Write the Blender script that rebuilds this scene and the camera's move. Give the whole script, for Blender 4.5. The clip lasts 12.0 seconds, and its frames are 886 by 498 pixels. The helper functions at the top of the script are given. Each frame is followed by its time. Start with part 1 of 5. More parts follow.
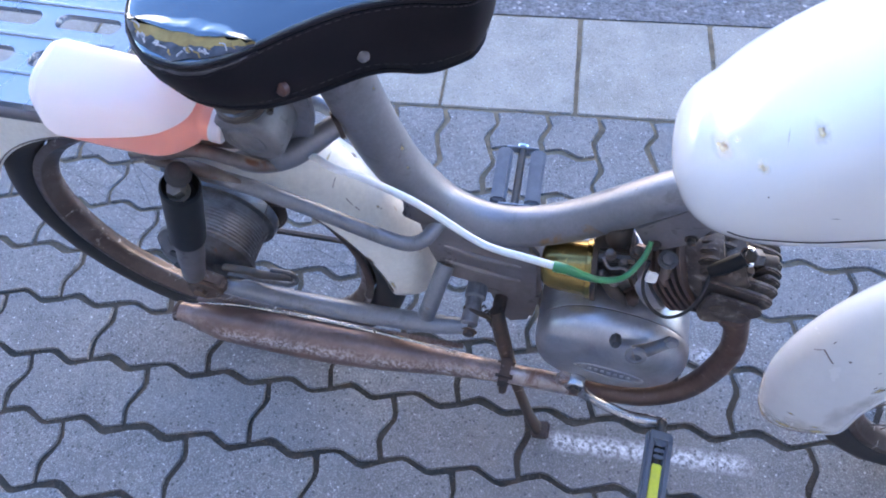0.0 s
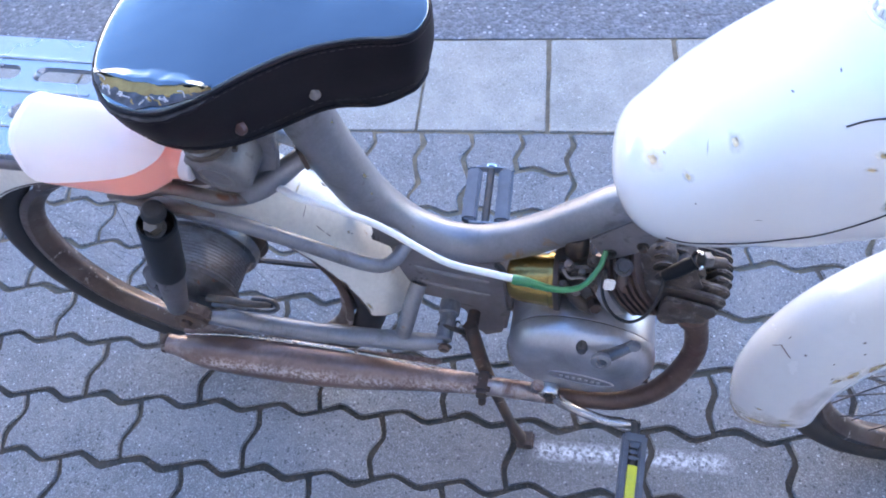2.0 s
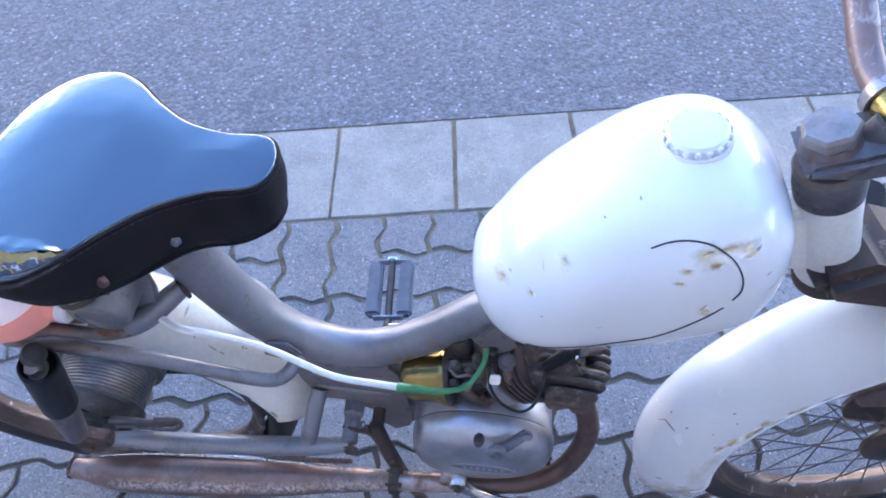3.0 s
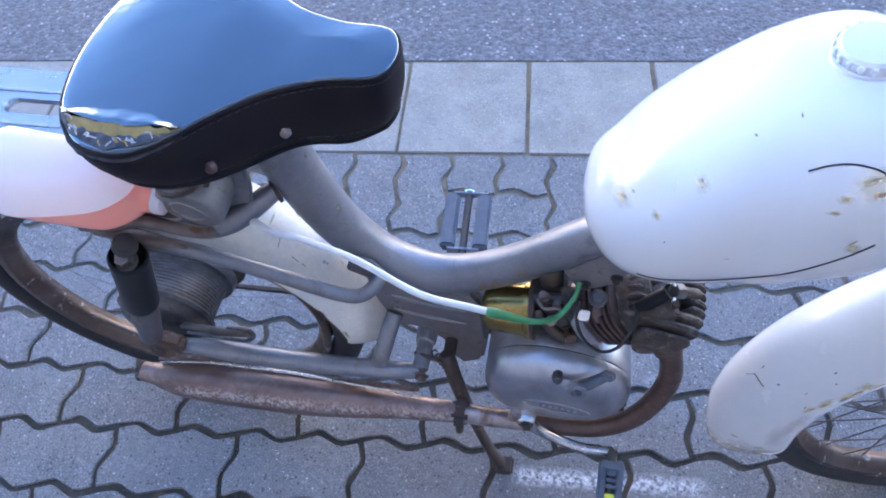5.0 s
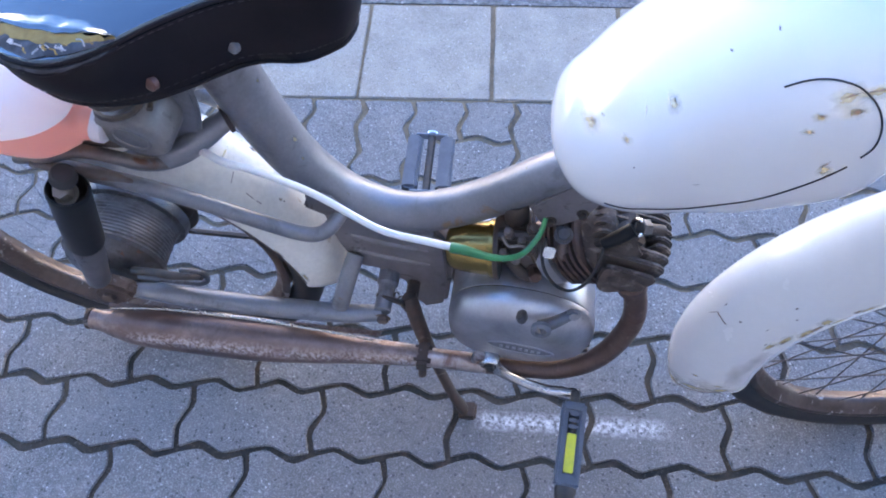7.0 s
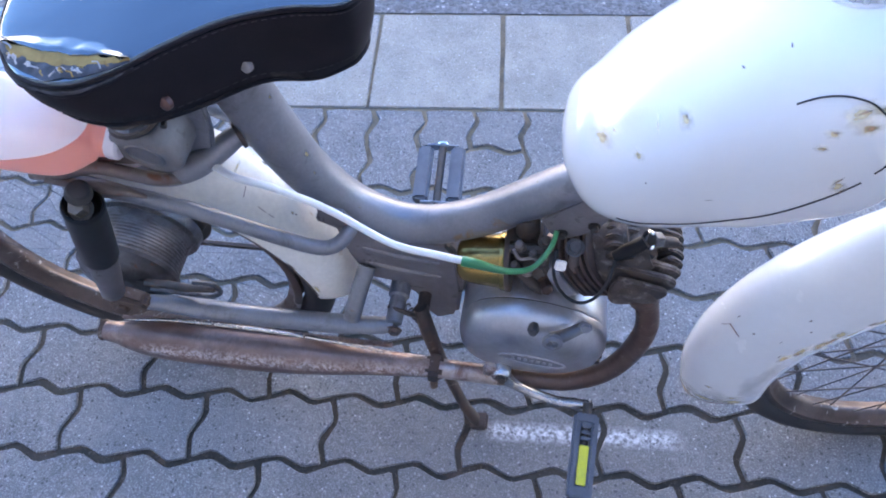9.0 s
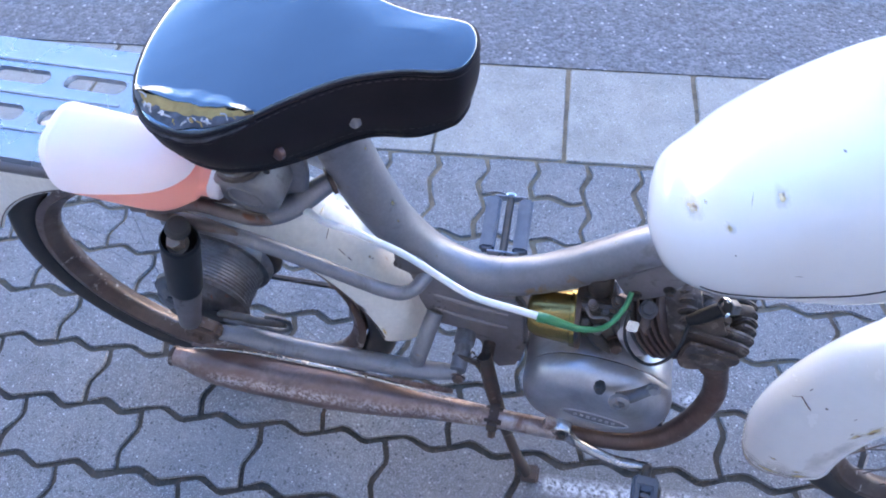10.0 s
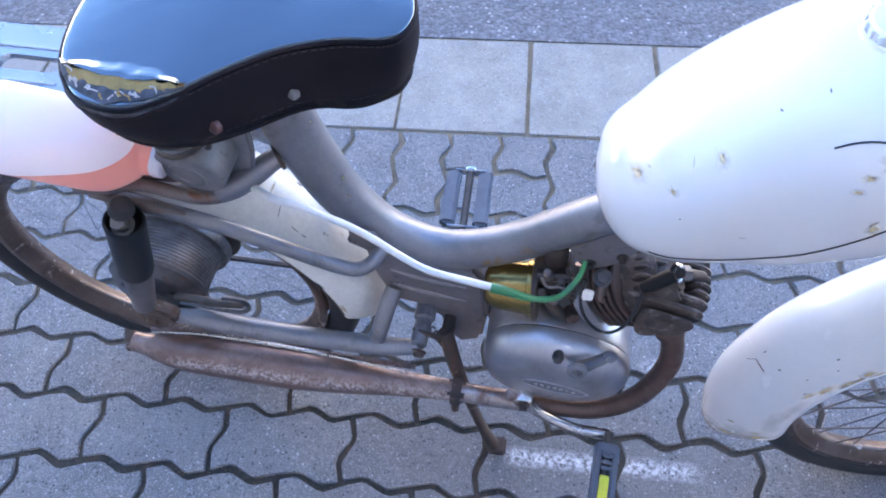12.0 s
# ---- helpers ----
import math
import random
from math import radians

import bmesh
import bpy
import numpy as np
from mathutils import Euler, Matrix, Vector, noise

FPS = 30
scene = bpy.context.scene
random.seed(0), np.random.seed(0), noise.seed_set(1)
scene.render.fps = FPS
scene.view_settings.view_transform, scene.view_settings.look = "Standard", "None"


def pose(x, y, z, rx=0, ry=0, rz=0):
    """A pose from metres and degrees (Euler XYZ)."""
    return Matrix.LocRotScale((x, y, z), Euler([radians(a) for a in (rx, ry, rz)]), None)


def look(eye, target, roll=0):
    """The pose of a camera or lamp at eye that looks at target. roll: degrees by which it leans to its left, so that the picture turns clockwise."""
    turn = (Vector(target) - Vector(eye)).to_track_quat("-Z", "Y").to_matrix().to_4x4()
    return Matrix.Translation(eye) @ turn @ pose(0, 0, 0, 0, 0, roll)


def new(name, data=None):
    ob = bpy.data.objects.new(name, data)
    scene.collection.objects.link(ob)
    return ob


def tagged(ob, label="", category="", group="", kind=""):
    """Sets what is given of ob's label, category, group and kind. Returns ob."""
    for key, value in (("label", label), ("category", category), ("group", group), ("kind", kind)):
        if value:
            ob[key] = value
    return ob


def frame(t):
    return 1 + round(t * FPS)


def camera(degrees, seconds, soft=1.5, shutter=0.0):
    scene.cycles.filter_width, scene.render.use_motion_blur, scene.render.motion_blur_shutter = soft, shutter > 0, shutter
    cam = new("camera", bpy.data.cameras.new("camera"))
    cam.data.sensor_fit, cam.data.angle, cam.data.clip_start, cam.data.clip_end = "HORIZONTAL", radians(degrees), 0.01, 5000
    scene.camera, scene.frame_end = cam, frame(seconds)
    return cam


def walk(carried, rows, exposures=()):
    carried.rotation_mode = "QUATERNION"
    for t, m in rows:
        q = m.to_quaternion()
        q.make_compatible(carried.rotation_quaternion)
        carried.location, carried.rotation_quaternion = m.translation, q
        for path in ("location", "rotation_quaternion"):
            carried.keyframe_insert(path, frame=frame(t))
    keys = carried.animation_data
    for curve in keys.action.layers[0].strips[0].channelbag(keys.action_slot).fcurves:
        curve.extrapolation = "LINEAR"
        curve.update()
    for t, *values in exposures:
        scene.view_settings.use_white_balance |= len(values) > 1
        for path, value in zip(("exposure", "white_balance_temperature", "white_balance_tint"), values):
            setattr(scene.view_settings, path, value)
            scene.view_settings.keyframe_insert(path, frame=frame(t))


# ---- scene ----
cam = camera(66.6, 12.0, soft=1.9)
PATH = [
    (0, (0.218, 0.017, 1.12), (-0.033, 1.066, -0.565), -5.6),
    (0.5, (0.208, 0.004, 1.122), (-0.068, 1.057, -0.556), -5.4),
    (1, (0.214, 0.003, 1.131), (-0.089, 1.075, -0.53), -7.1),
    (1.5, (0.237, 0.003, 1.139), (-0.032, 1.092, -0.517), -7.3),
    (2, (0.259, 0.0, 1.148), (0.007, 1.101, -0.503), -8.3),
    (2.2, (0.276, 0.004, 1.165), (0.072, 1.135, -0.472), -7.4),
    (2.5, (0.302, 0.012, 1.187), (0.138, 1.201, -0.413), -7.3),
    (3, (0.339, 0.035, 1.203), (0.233, 1.273, -0.364), -6.7),
    (3.5, (0.299, 0.03, 1.174), (0.114, 1.246, -0.404), -5.9),
    (3.7, (0.283, 0.025, 1.164), (0.057, 1.199, -0.439), -6.8),
    (5.5, (0.27, 0.017, 1.155), (0.081, 1.142, -0.488), -5.5),
    (6, (0.273, 0.013, 1.138), (0.136, 1.105, -0.532), -3.5),
    (6.5, (0.269, 0.01, 1.123), (0.171, 1.057, -0.578), -2.0),
    (8.5, (0.273, 0.013, 1.124), (0.163, 1.059, -0.577), -3.1),
    (9, (0.268, 0.017, 1.129), (0.14, 1.074, -0.564), -3.7),
    (9.5, (0.239, 0.019, 1.156), (0.032, 1.167, -0.469), -3.8),
    (10, (0.227, 0.015, 1.152), (-0.02, 1.155, -0.472), -4.5),
    (10.5, (0.232, 0.015, 1.151), (-0.019, 1.139, -0.485), -5.1),
    (11, (0.236, 0.015, 1.148), (-0.006, 1.133, -0.492), -5.0),
    (11.5, (0.249, 0.014, 1.146), (0.039, 1.133, -0.498), -4.6),
    (12, (0.252, 0.016, 1.142), (0.078, 1.116, -0.519), -3.5),
]
walk(cam, [(t, look(eye, target, roll)) for t, eye, target, roll in PATH],
     [(0.0, 3.15, 7740, 17), (1.0, 3.22, 7740, 17), (2.0, 3.29, 7740, 17), (2.5, 3.29, 7580, 17), (3.0, 3.17, 7440, 17), (3.5, 2.94, 7390, 17),
      (5.5, 3.08, 7550, 17), (6.5, 3.13, 7700, 17), (9.0, 3.13, 7740, 17), (9.5, 3.21, 7520, 17), (12.0, 3.21, 7670, 17)])

# ---------------------------------------------------------------- light
world = bpy.data.worlds.new("open_sky")
world.use_nodes = True
scene.world = world
_wn = world.node_tree.nodes
_bg = next(n for n in _wn if n.type == "BACKGROUND")
_sky = _wn.new("ShaderNodeTexSky")
_sky.sky_type = "NISHITA"
_sky.sun_disc = False
_sky.sun_elevation = radians(40)
_sky.sun_rotation = radians(195)
_sky.air_density = 1.0
_sky.dust_density = 0.0
_sky.ozone_density = 10.0
world.node_tree.links.new(_sky.outputs[0], _bg.inputs[0])
_bg.inputs[1].default_value = 0.15
sun_data = bpy.data.lights.new("sun", "SUN")
sun_data.energy = 5.0
sun_data.angle = radians(0.6)
sun_data.color = (1.0, 0.93, 0.84)
sun = new("sun", sun_data)
sun.matrix_world = look((-2.1, -7.8, 6.8), (0, 0, 0))

# ---------------------------------------------------------------- materials


def nd(nt, kind, **vals):
    n = nt.nodes.new(kind)
    for k, v in vals.items():
        n.inputs[k].default_value = v
    return n


def noise_at(nt, src, scale, detail=4.0, rough=0.6, distort=0.0):
    n = nd(nt, "ShaderNodeTexNoise", Scale=scale, Detail=detail, Roughness=rough, Distortion=distort)
    nt.links.new(src, n.inputs["Vector"])
    return n.outputs["Fac"]


def ramp(nt, src, lo, hi):
    n = nd(nt, "ShaderNodeMapRange")
    n.inputs["From Min"].default_value = lo
    n.inputs["From Max"].default_value = hi
    nt.links.new(src, n.inputs["Value"])
    return n.outputs[0]


def mixc(nt, fac, a, b, mode="MIX"):
    n = nt.nodes.new("ShaderNodeMix")
    n.data_type = "RGBA"
    n.blend_type = mode
    if isinstance(fac, float):
        n.inputs[0].default_value = fac
    else:
        nt.links.new(fac, n.inputs[0])
    for v, i in ((a, 6), (b, 7)):
        if isinstance(v, tuple):
            n.inputs[i].default_value = (*v, 1)
        else:
            nt.links.new(v, n.inputs[i])
    return n.outputs[2]


def mth(nt, op, a, b=0.0):
    n = nt.nodes.new("ShaderNodeMath")
    n.operation = op
    for v, i in ((a, 0), (b, 1)):
        if isinstance(v, (int, float)):
            n.inputs[i].default_value = v
        else:
            nt.links.new(v, n.inputs[i])
    return n.outputs[0]


def base_mat(name):
    m = bpy.data.materials.new(name)
    m.use_nodes = True
    nt = m.node_tree
    b = next(n for n in nt.nodes if n.type == "BSDF_PRINCIPLED")
    pos = nt.nodes.new("ShaderNodeNewGeometry").outputs["Position"]
    return m, nt, b, pos


def add_bump(nt, b, height, strength, dist):
    n = nd(nt, "ShaderNodeBump", Strength=strength, Distance=dist)
    nt.links.new(height, n.inputs["Height"])
    nt.links.new(n.outputs[0], b.inputs["Normal"])


def surf(name, c1, c2, big=12.0, fine=180.0, rough=(0.35, 0.55), metal=0.0, bump=0.15, coat=0.0,
         spots=(), sub=0.0, grain=0.3, spec=0.5):
    """Two-scale procedural surface; spots: (colour, scale, lo, hi, roughness) laid over it."""
    m, nt, b, pos = base_mat(name)
    nb = noise_at(nt, pos, big, 5.0, 0.6, 0.4)
    nf = noise_at(nt, pos, fine, 3.0, 0.6)
    col = mixc(nt, ramp(nt, nb, 0.35, 0.65), c1, c2)
    g = mth(nt, "MULTIPLY_ADD", nf, grain)
    g.node.inputs[2].default_value = 1.0 - grain / 2
    gc = nt.nodes.new("ShaderNodeCombineColor")
    for i in range(3):
        nt.links.new(g, gc.inputs[i])
    col = mixc(nt, 1.0, col, gc.outputs[0], "MULTIPLY")
    rg = nd(nt, "ShaderNodeMapRange")
    rg.inputs["To Min"].default_value, rg.inputs["To Max"].default_value = rough
    nt.links.new(nb, rg.inputs["Value"])
    rough_out = rg.outputs[0]
    met_out = None
    for k, (sc, scale, lo, hi, sr) in enumerate(spots):
        off = nt.nodes.new("ShaderNodeVectorMath")
        off.inputs[1].default_value = (3.1 * k + 1.7, 5.3 * k, 0.9)
        nt.links.new(pos, off.inputs[0])
        f = ramp(nt, noise_at(nt, off.outputs[0], scale, 6.0, 0.68, 0.6), lo, hi)
        col = mixc(nt, f, col, sc)
        mx = nt.nodes.new("ShaderNodeMix")
        nt.links.new(f, mx.inputs[0])
        nt.links.new(rough_out, mx.inputs[2])
        mx.inputs[3].default_value = sr
        rough_out = mx.outputs[0]
        if metal:
            keep = mth(nt, "SUBTRACT", 1.0, f)
            met_out = mth(nt, "MULTIPLY", keep, met_out if met_out else metal)
    nt.links.new(col, b.inputs["Base Color"])
    nt.links.new(rough_out, b.inputs["Roughness"])
    b.inputs["Metallic"].default_value = metal
    if met_out:
        nt.links.new(met_out, b.inputs["Metallic"])
    b.inputs["Coat Weight"].default_value = coat
    b.inputs["Specular IOR Level"].default_value = spec
    b.inputs["Coat Roughness"].default_value = 0.08
    if sub:
        b.inputs["Subsurface Weight"].default_value = sub
        b.inputs["Subsurface Radius"].default_value = (0.02, 0.015, 0.012)
    if bump:
        add_bump(nt, b, nf, bump, 0.0008)
    return m


RUST = (0.16, 0.06, 0.028)
OCHRE = (0.42, 0.24, 0.07)
DIRT = (0.07, 0.055, 0.045)
M_white = surf("white_enamel", (0.79, 0.80, 0.80), (0.735, 0.74, 0.735), 6, 140, (0.18, 0.32), coat=0.5, bump=0.02,
               spots=((OCHRE, 30, 0.735, 0.80, 0.7), ((0.3, 0.28, 0.25), 55, 0.74, 0.78, 0.6)), grain=0.06)
M_tank = surf("tank_enamel", (0.82, 0.82, 0.81), (0.80, 0.80, 0.79), 5, 120, (0.16, 0.28), coat=0.5, bump=0.0, grain=0.03)
M_guard = surf("aged_cream_enamel", (0.79, 0.775, 0.72), (0.73, 0.705, 0.63), 9, 150, (0.28, 0.42), coat=0.2, bump=0.04,
               spots=((OCHRE, 26, 0.66, 0.74, 0.75), (DIRT, 38, 0.68, 0.74, 0.8)))
M_silver = surf("silver_lacquer", (0.27, 0.27, 0.285), (0.20, 0.20, 0.212), 10, 260, (0.36, 0.50), metal=0.5, bump=0.08, coat=0.12,
                spots=(((0.26, 0.17, 0.10), 24, 0.655, 0.73, 0.7), ((0.11, 0.10, 0.10), 16, 0.56, 0.72, 0.6), (DIRT, 60, 0.68, 0.75, 0.8)))
M_silver_dull = surf("dull_silver_lacquer", (0.158, 0.146, 0.146), (0.105, 0.093, 0.091), 14, 240, (0.36, 0.52), metal=0.35, bump=0.08,
                     spots=((DIRT, 34, 0.58, 0.70, 0.8),))
M_plate = surf("brownish_silver_lacquer", (0.265, 0.243, 0.243), (0.195, 0.173, 0.171), 14, 240, (0.36, 0.5), metal=0.4, bump=0.08,
               spots=((DIRT, 34, 0.58, 0.70, 0.8),))
M_rack = surf("rack_lacquer", (0.40, 0.42, 0.455), (0.35, 0.37, 0.40), 12, 220, (0.22, 0.32), metal=0.75, bump=0.04, coat=0.2)
M_alu = surf("weathered_aluminium", (0.50, 0.505, 0.53), (0.33, 0.33, 0.345), 16, 320, (0.26, 0.42), metal=0.85, bump=0.1,
             spots=((DIRT, 45, 0.66, 0.74, 0.8), ((0.6, 0.6, 0.6), 70, 0.68, 0.74, 0.6)))
M_fin = surf("dusty_oily_fins", (0.115, 0.088, 0.074), (0.060, 0.043, 0.035), 45, 300, (0.5, 0.7), metal=0.15, bump=0.3,
             spots=(((0.25, 0.215, 0.19), 50, 0.54, 0.68, 0.8), (DIRT, 70, 0.60, 0.70, 0.6)))
M_tin = surf("dull_tin", (0.25, 0.24, 0.235), (0.17, 0.16, 0.155), 18, 240, (0.38, 0.5), metal=0.4, bump=0.08,
             spots=((DIRT, 34, 0.60, 0.72, 0.8),))
M_bracket = surf("brown_stained_lacquer", (0.19, 0.155, 0.14), (0.115, 0.085, 0.072), 24, 240, (0.4, 0.55), metal=0.3, bump=0.12,
                 spots=((RUST, 50, 0.58, 0.70, 0.8),))
M_grease = surf("greasy_cast_metal", (0.050, 0.038, 0.031), (0.088, 0.064, 0.050), 40, 300, (0.36, 0.6), metal=0.25, bump=0.25,
                spots=((RUST, 60, 0.6, 0.72, 0.85),))
M_rustpipe = surf("rusted_steel", (0.10, 0.062, 0.050), (0.15, 0.098, 0.080), 22, 260, (0.26, 0.46), metal=0.55, bump=0.25,
                  spots=(((0.10, 0.05, 0.036), 26, 0.50, 0.66, 0.7), ((0.26, 0.17, 0.14), 120, 0.60, 0.70, 0.5)))
M_stand = surf("dark_rusty_steel", (0.055, 0.04, 0.034), (0.10, 0.062, 0.046), 30, 260, (0.5, 0.75), metal=0.2, bump=0.25,
               spots=(((0.20, 0.15, 0.13), 45, 0.62, 0.70, 0.5),))
M_silencer = surf("flaking_chrome", (0.31, 0.215, 0.185), (0.175, 0.105, 0.085), 10, 300, (0.30, 0.45), metal=0.6, bump=0.15,
                  spots=(((0.16, 0.10, 0.08), 20, 0.50, 0.64, 0.6), (RUST, 60, 0.64, 0.74, 0.75)))


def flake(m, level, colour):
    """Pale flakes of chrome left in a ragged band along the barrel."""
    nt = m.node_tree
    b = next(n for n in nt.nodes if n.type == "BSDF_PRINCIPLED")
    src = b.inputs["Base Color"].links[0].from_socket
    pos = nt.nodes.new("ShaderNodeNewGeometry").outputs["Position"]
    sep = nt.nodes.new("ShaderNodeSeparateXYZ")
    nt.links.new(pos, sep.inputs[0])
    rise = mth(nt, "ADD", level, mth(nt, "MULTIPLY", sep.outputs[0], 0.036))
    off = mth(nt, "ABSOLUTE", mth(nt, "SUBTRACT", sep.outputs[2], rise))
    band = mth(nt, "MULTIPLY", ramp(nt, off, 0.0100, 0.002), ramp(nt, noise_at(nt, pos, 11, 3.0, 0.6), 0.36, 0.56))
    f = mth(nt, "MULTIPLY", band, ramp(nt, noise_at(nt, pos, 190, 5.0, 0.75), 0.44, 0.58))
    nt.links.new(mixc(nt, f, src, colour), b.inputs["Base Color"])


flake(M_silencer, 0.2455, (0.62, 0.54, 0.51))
M_flange = surf("bare_worn_chrome", (0.50, 0.44, 0.42), (0.30, 0.23, 0.21), 26, 260, (0.22, 0.4), metal=0.75, bump=0.1,
                spots=((RUST, 50, 0.56, 0.68, 0.7), ((0.20, 0.11, 0.085), 30, 0.55, 0.68, 0.6)))
M_rim = surf("rusty_chrome_rim", (0.165, 0.130, 0.115), (0.085, 0.062, 0.052), 10, 280, (0.28, 0.45), metal=0.7, bump=0.15,
             spots=(((0.14, 0.09, 0.07), 26, 0.50, 0.72, 0.75), ((0.60, 0.56, 0.53), 40, 0.60, 0.70, 0.35)))
M_chrome = surf("chrome", (0.80, 0.80, 0.80), (0.70, 0.70, 0.69), 30, 200, (0.08, 0.18), metal=1.0, bump=0.02,
                spots=((RUST, 60, 0.70, 0.74, 0.7),))
M_rubber = surf("black_rubber", (0.022, 0.021, 0.022), (0.035, 0.033, 0.033), 30, 260, (0.55, 0.75), bump=0.15)
M_rustbar = surf("rust_brown_chrome", (0.30, 0.20, 0.17), (0.22, 0.13, 0.105), 18, 260, (0.35, 0.5), metal=0.45, bump=0.1,
                 spots=(((0.55, 0.46, 0.42), 40, 0.56, 0.68, 0.45), (RUST, 50, 0.62, 0.72, 0.7)))
M_barrel = surf("oil_browned_iron", (0.085, 0.050, 0.040), (0.055, 0.033, 0.027), 40, 280, (0.6, 0.8), metal=0.0, bump=0.2)
M_shock = surf("black_paint", (0.009, 0.009, 0.010), (0.015, 0.0145, 0.015), 25, 200, (0.38, 0.55), bump=0.06, spec=0.25)
M_pedal = surf("grey_rubber", (0.135, 0.142, 0.158), (0.10, 0.106, 0.12), 30, 260, (0.42, 0.6), bump=0.12)
M_yellow = surf("yellow_reflector", (0.75, 0.68, 0.03), (0.65, 0.6, 0.05), 60, 200, (0.25, 0.4), bump=0.1)
M_brass = surf("brass_lacquer", (0.40, 0.28, 0.10), (0.27, 0.175, 0.058), 25, 60, (0.20, 0.32), metal=0.95, bump=0.01,
               spots=((DIRT, 50, 0.64, 0.72, 0.7),))
M_vinyl = surf("glossy_black_vinyl_sky_tint", (0.004, 0.0045, 0.006), (0.007, 0.0075, 0.009), 20, 420, (0.10, 0.20), bump=0.05)
# the reflected sky's blue is put into the specular tint; high IOR strengthens it
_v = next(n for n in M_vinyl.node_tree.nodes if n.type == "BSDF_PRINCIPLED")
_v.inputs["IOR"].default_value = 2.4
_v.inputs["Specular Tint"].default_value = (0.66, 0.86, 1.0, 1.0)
_vt = M_vinyl.node_tree
_fine = next(n for n in _vt.nodes if n.type == "BUMP")
_wave = nd(_vt, "ShaderNodeBump", Strength=0.28, Distance=0.004)
_vt.links.new(noise_at(_vt, next(n for n in _vt.nodes if n.type == "NEW_GEOMETRY").outputs["Position"], 16, 3.0, 0.5, 0.5), _wave.inputs["Height"])
_vt.links.new(_wave.outputs[0], _fine.inputs["Normal"])
M_skirt = surf("black_vinyl_skirt", (0.014, 0.011, 0.0125), (0.020, 0.016, 0.0175), 14, 420, (0.45, 0.6), bump=0.12, spec=0.12,
               spots=(((0.03, 0.023, 0.02), 40, 0.66, 0.74, 0.7),))
M_foam = surf("yellow_foam", (0.42, 0.26, 0.08), (0.27, 0.16, 0.05), 60, 300, (0.8, 0.95), bump=0.5)
M_foamdark = surf("soiled_lining", (0.085, 0.09, 0.105), (0.02, 0.02, 0.024), 70, 300, (0.6, 0.8), bump=0.4)
M_plastic = surf("milky_plastic", (0.97, 0.96, 0.97), (0.96, 0.95, 0.955), 10, 100, (0.28, 0.36), bump=0.0, grain=0.02)


def see_light(m, share, colour):
    """A thin wall that passes part of the light on, scattered."""
    nt = m.node_tree
    b = next(n for n in nt.nodes if n.type == "BSDF_PRINCIPLED")
    out = next(n for n in nt.nodes if n.type == "OUTPUT_MATERIAL")
    tr = nd(nt, "ShaderNodeBsdfTranslucent", Color=(*colour, 1.0))
    mx = nt.nodes.new("ShaderNodeMixShader")
    mx.inputs[0].default_value = share
    nt.links.new(b.outputs[0], mx.inputs[1])
    nt.links.new(tr.outputs[0], mx.inputs[2])
    nt.links.new(mx.outputs[0], out.inputs["Surface"])


see_light(M_plastic, 0.40, (0.96, 0.97, 0.99))
M_fuel = surf("red_fuel_in_plastic", (1.0, 0.43, 0.33), (0.98, 0.39, 0.29), 12, 100, (0.28, 0.36), bump=0.0, sub=0.4, grain=0.04)
see_light(M_fuel, 0.30, (1.0, 0.50, 0.40))
M_hose = surf("white_hose", (0.82, 0.82, 0.80), (0.76, 0.76, 0.75), 20, 120, (0.25, 0.35), bump=0.02, sub=0.3)
M_hosegreen = surf("green_hose", (0.02, 0.26, 0.09), (0.02, 0.20, 0.07), 30, 160, (0.25, 0.4), bump=0.03, coat=0.3)
M_black = surf("black_line", (0.012, 0.012, 0.014), (0.02, 0.02, 0.02), 30, 200, (0.3, 0.4), bump=0.0)
M_copper = surf("copper_rivet", (0.17, 0.085, 0.07), (0.12, 0.065, 0.055), 60, 300, (0.35, 0.5), metal=0.6, bump=0.1)
M_nut = surf("dull_plated_nut", (0.22, 0.185, 0.155), (0.15, 0.125, 0.105), 50, 300, (0.4, 0.6), metal=0.4, bump=0.15)
M_lug = surf("crusted_rust", (0.135, 0.085, 0.062), (0.075, 0.046, 0.034), 45, 320, (0.6, 0.85), metal=0.1, bump=0.5,
             spots=(((0.24, 0.21, 0.19), 60, 0.58, 0.68, 0.6),))
M_crank = surf("worn_chrome", (0.56, 0.53, 0.51), (0.40, 0.36, 0.33), 40, 240, (0.18, 0.32), metal=0.9, bump=0.06,
               spots=((RUST, 50, 0.60, 0.70, 0.7),))
M_rivet = surf("dull_rivet", (0.33, 0.295, 0.28), (0.23, 0.21, 0.20), 60, 300, (0.35, 0.5), metal=0.6, bump=0.1)
M_fray = surf("frayed_backing", (0.50, 0.47, 0.46), (0.36, 0.33, 0.32), 80, 300, (0.7, 0.9), bump=0.2)
M_thread = surf("faded_thread", (0.060, 0.054, 0.056), (0.034, 0.03, 0.032), 80, 300, (0.7, 0.9), bump=0.0)
M_smear = surf("soft_rust_smear", (1.0, 0.84, 0.44), (0.98, 0.74, 0.32), 120, 500, (0.4, 0.6), bump=0.05)
M_core = surf("rust_core", (0.40, 0.20, 0.085), (0.26, 0.13, 0.065), 150, 500, (0.6, 0.8), bump=0.2)
M_chip = surf("chipped_enamel", (0.24, 0.18, 0.15), (0.15, 0.11, 0.10), 150, 500, (0.5, 0.7), bump=0.1)


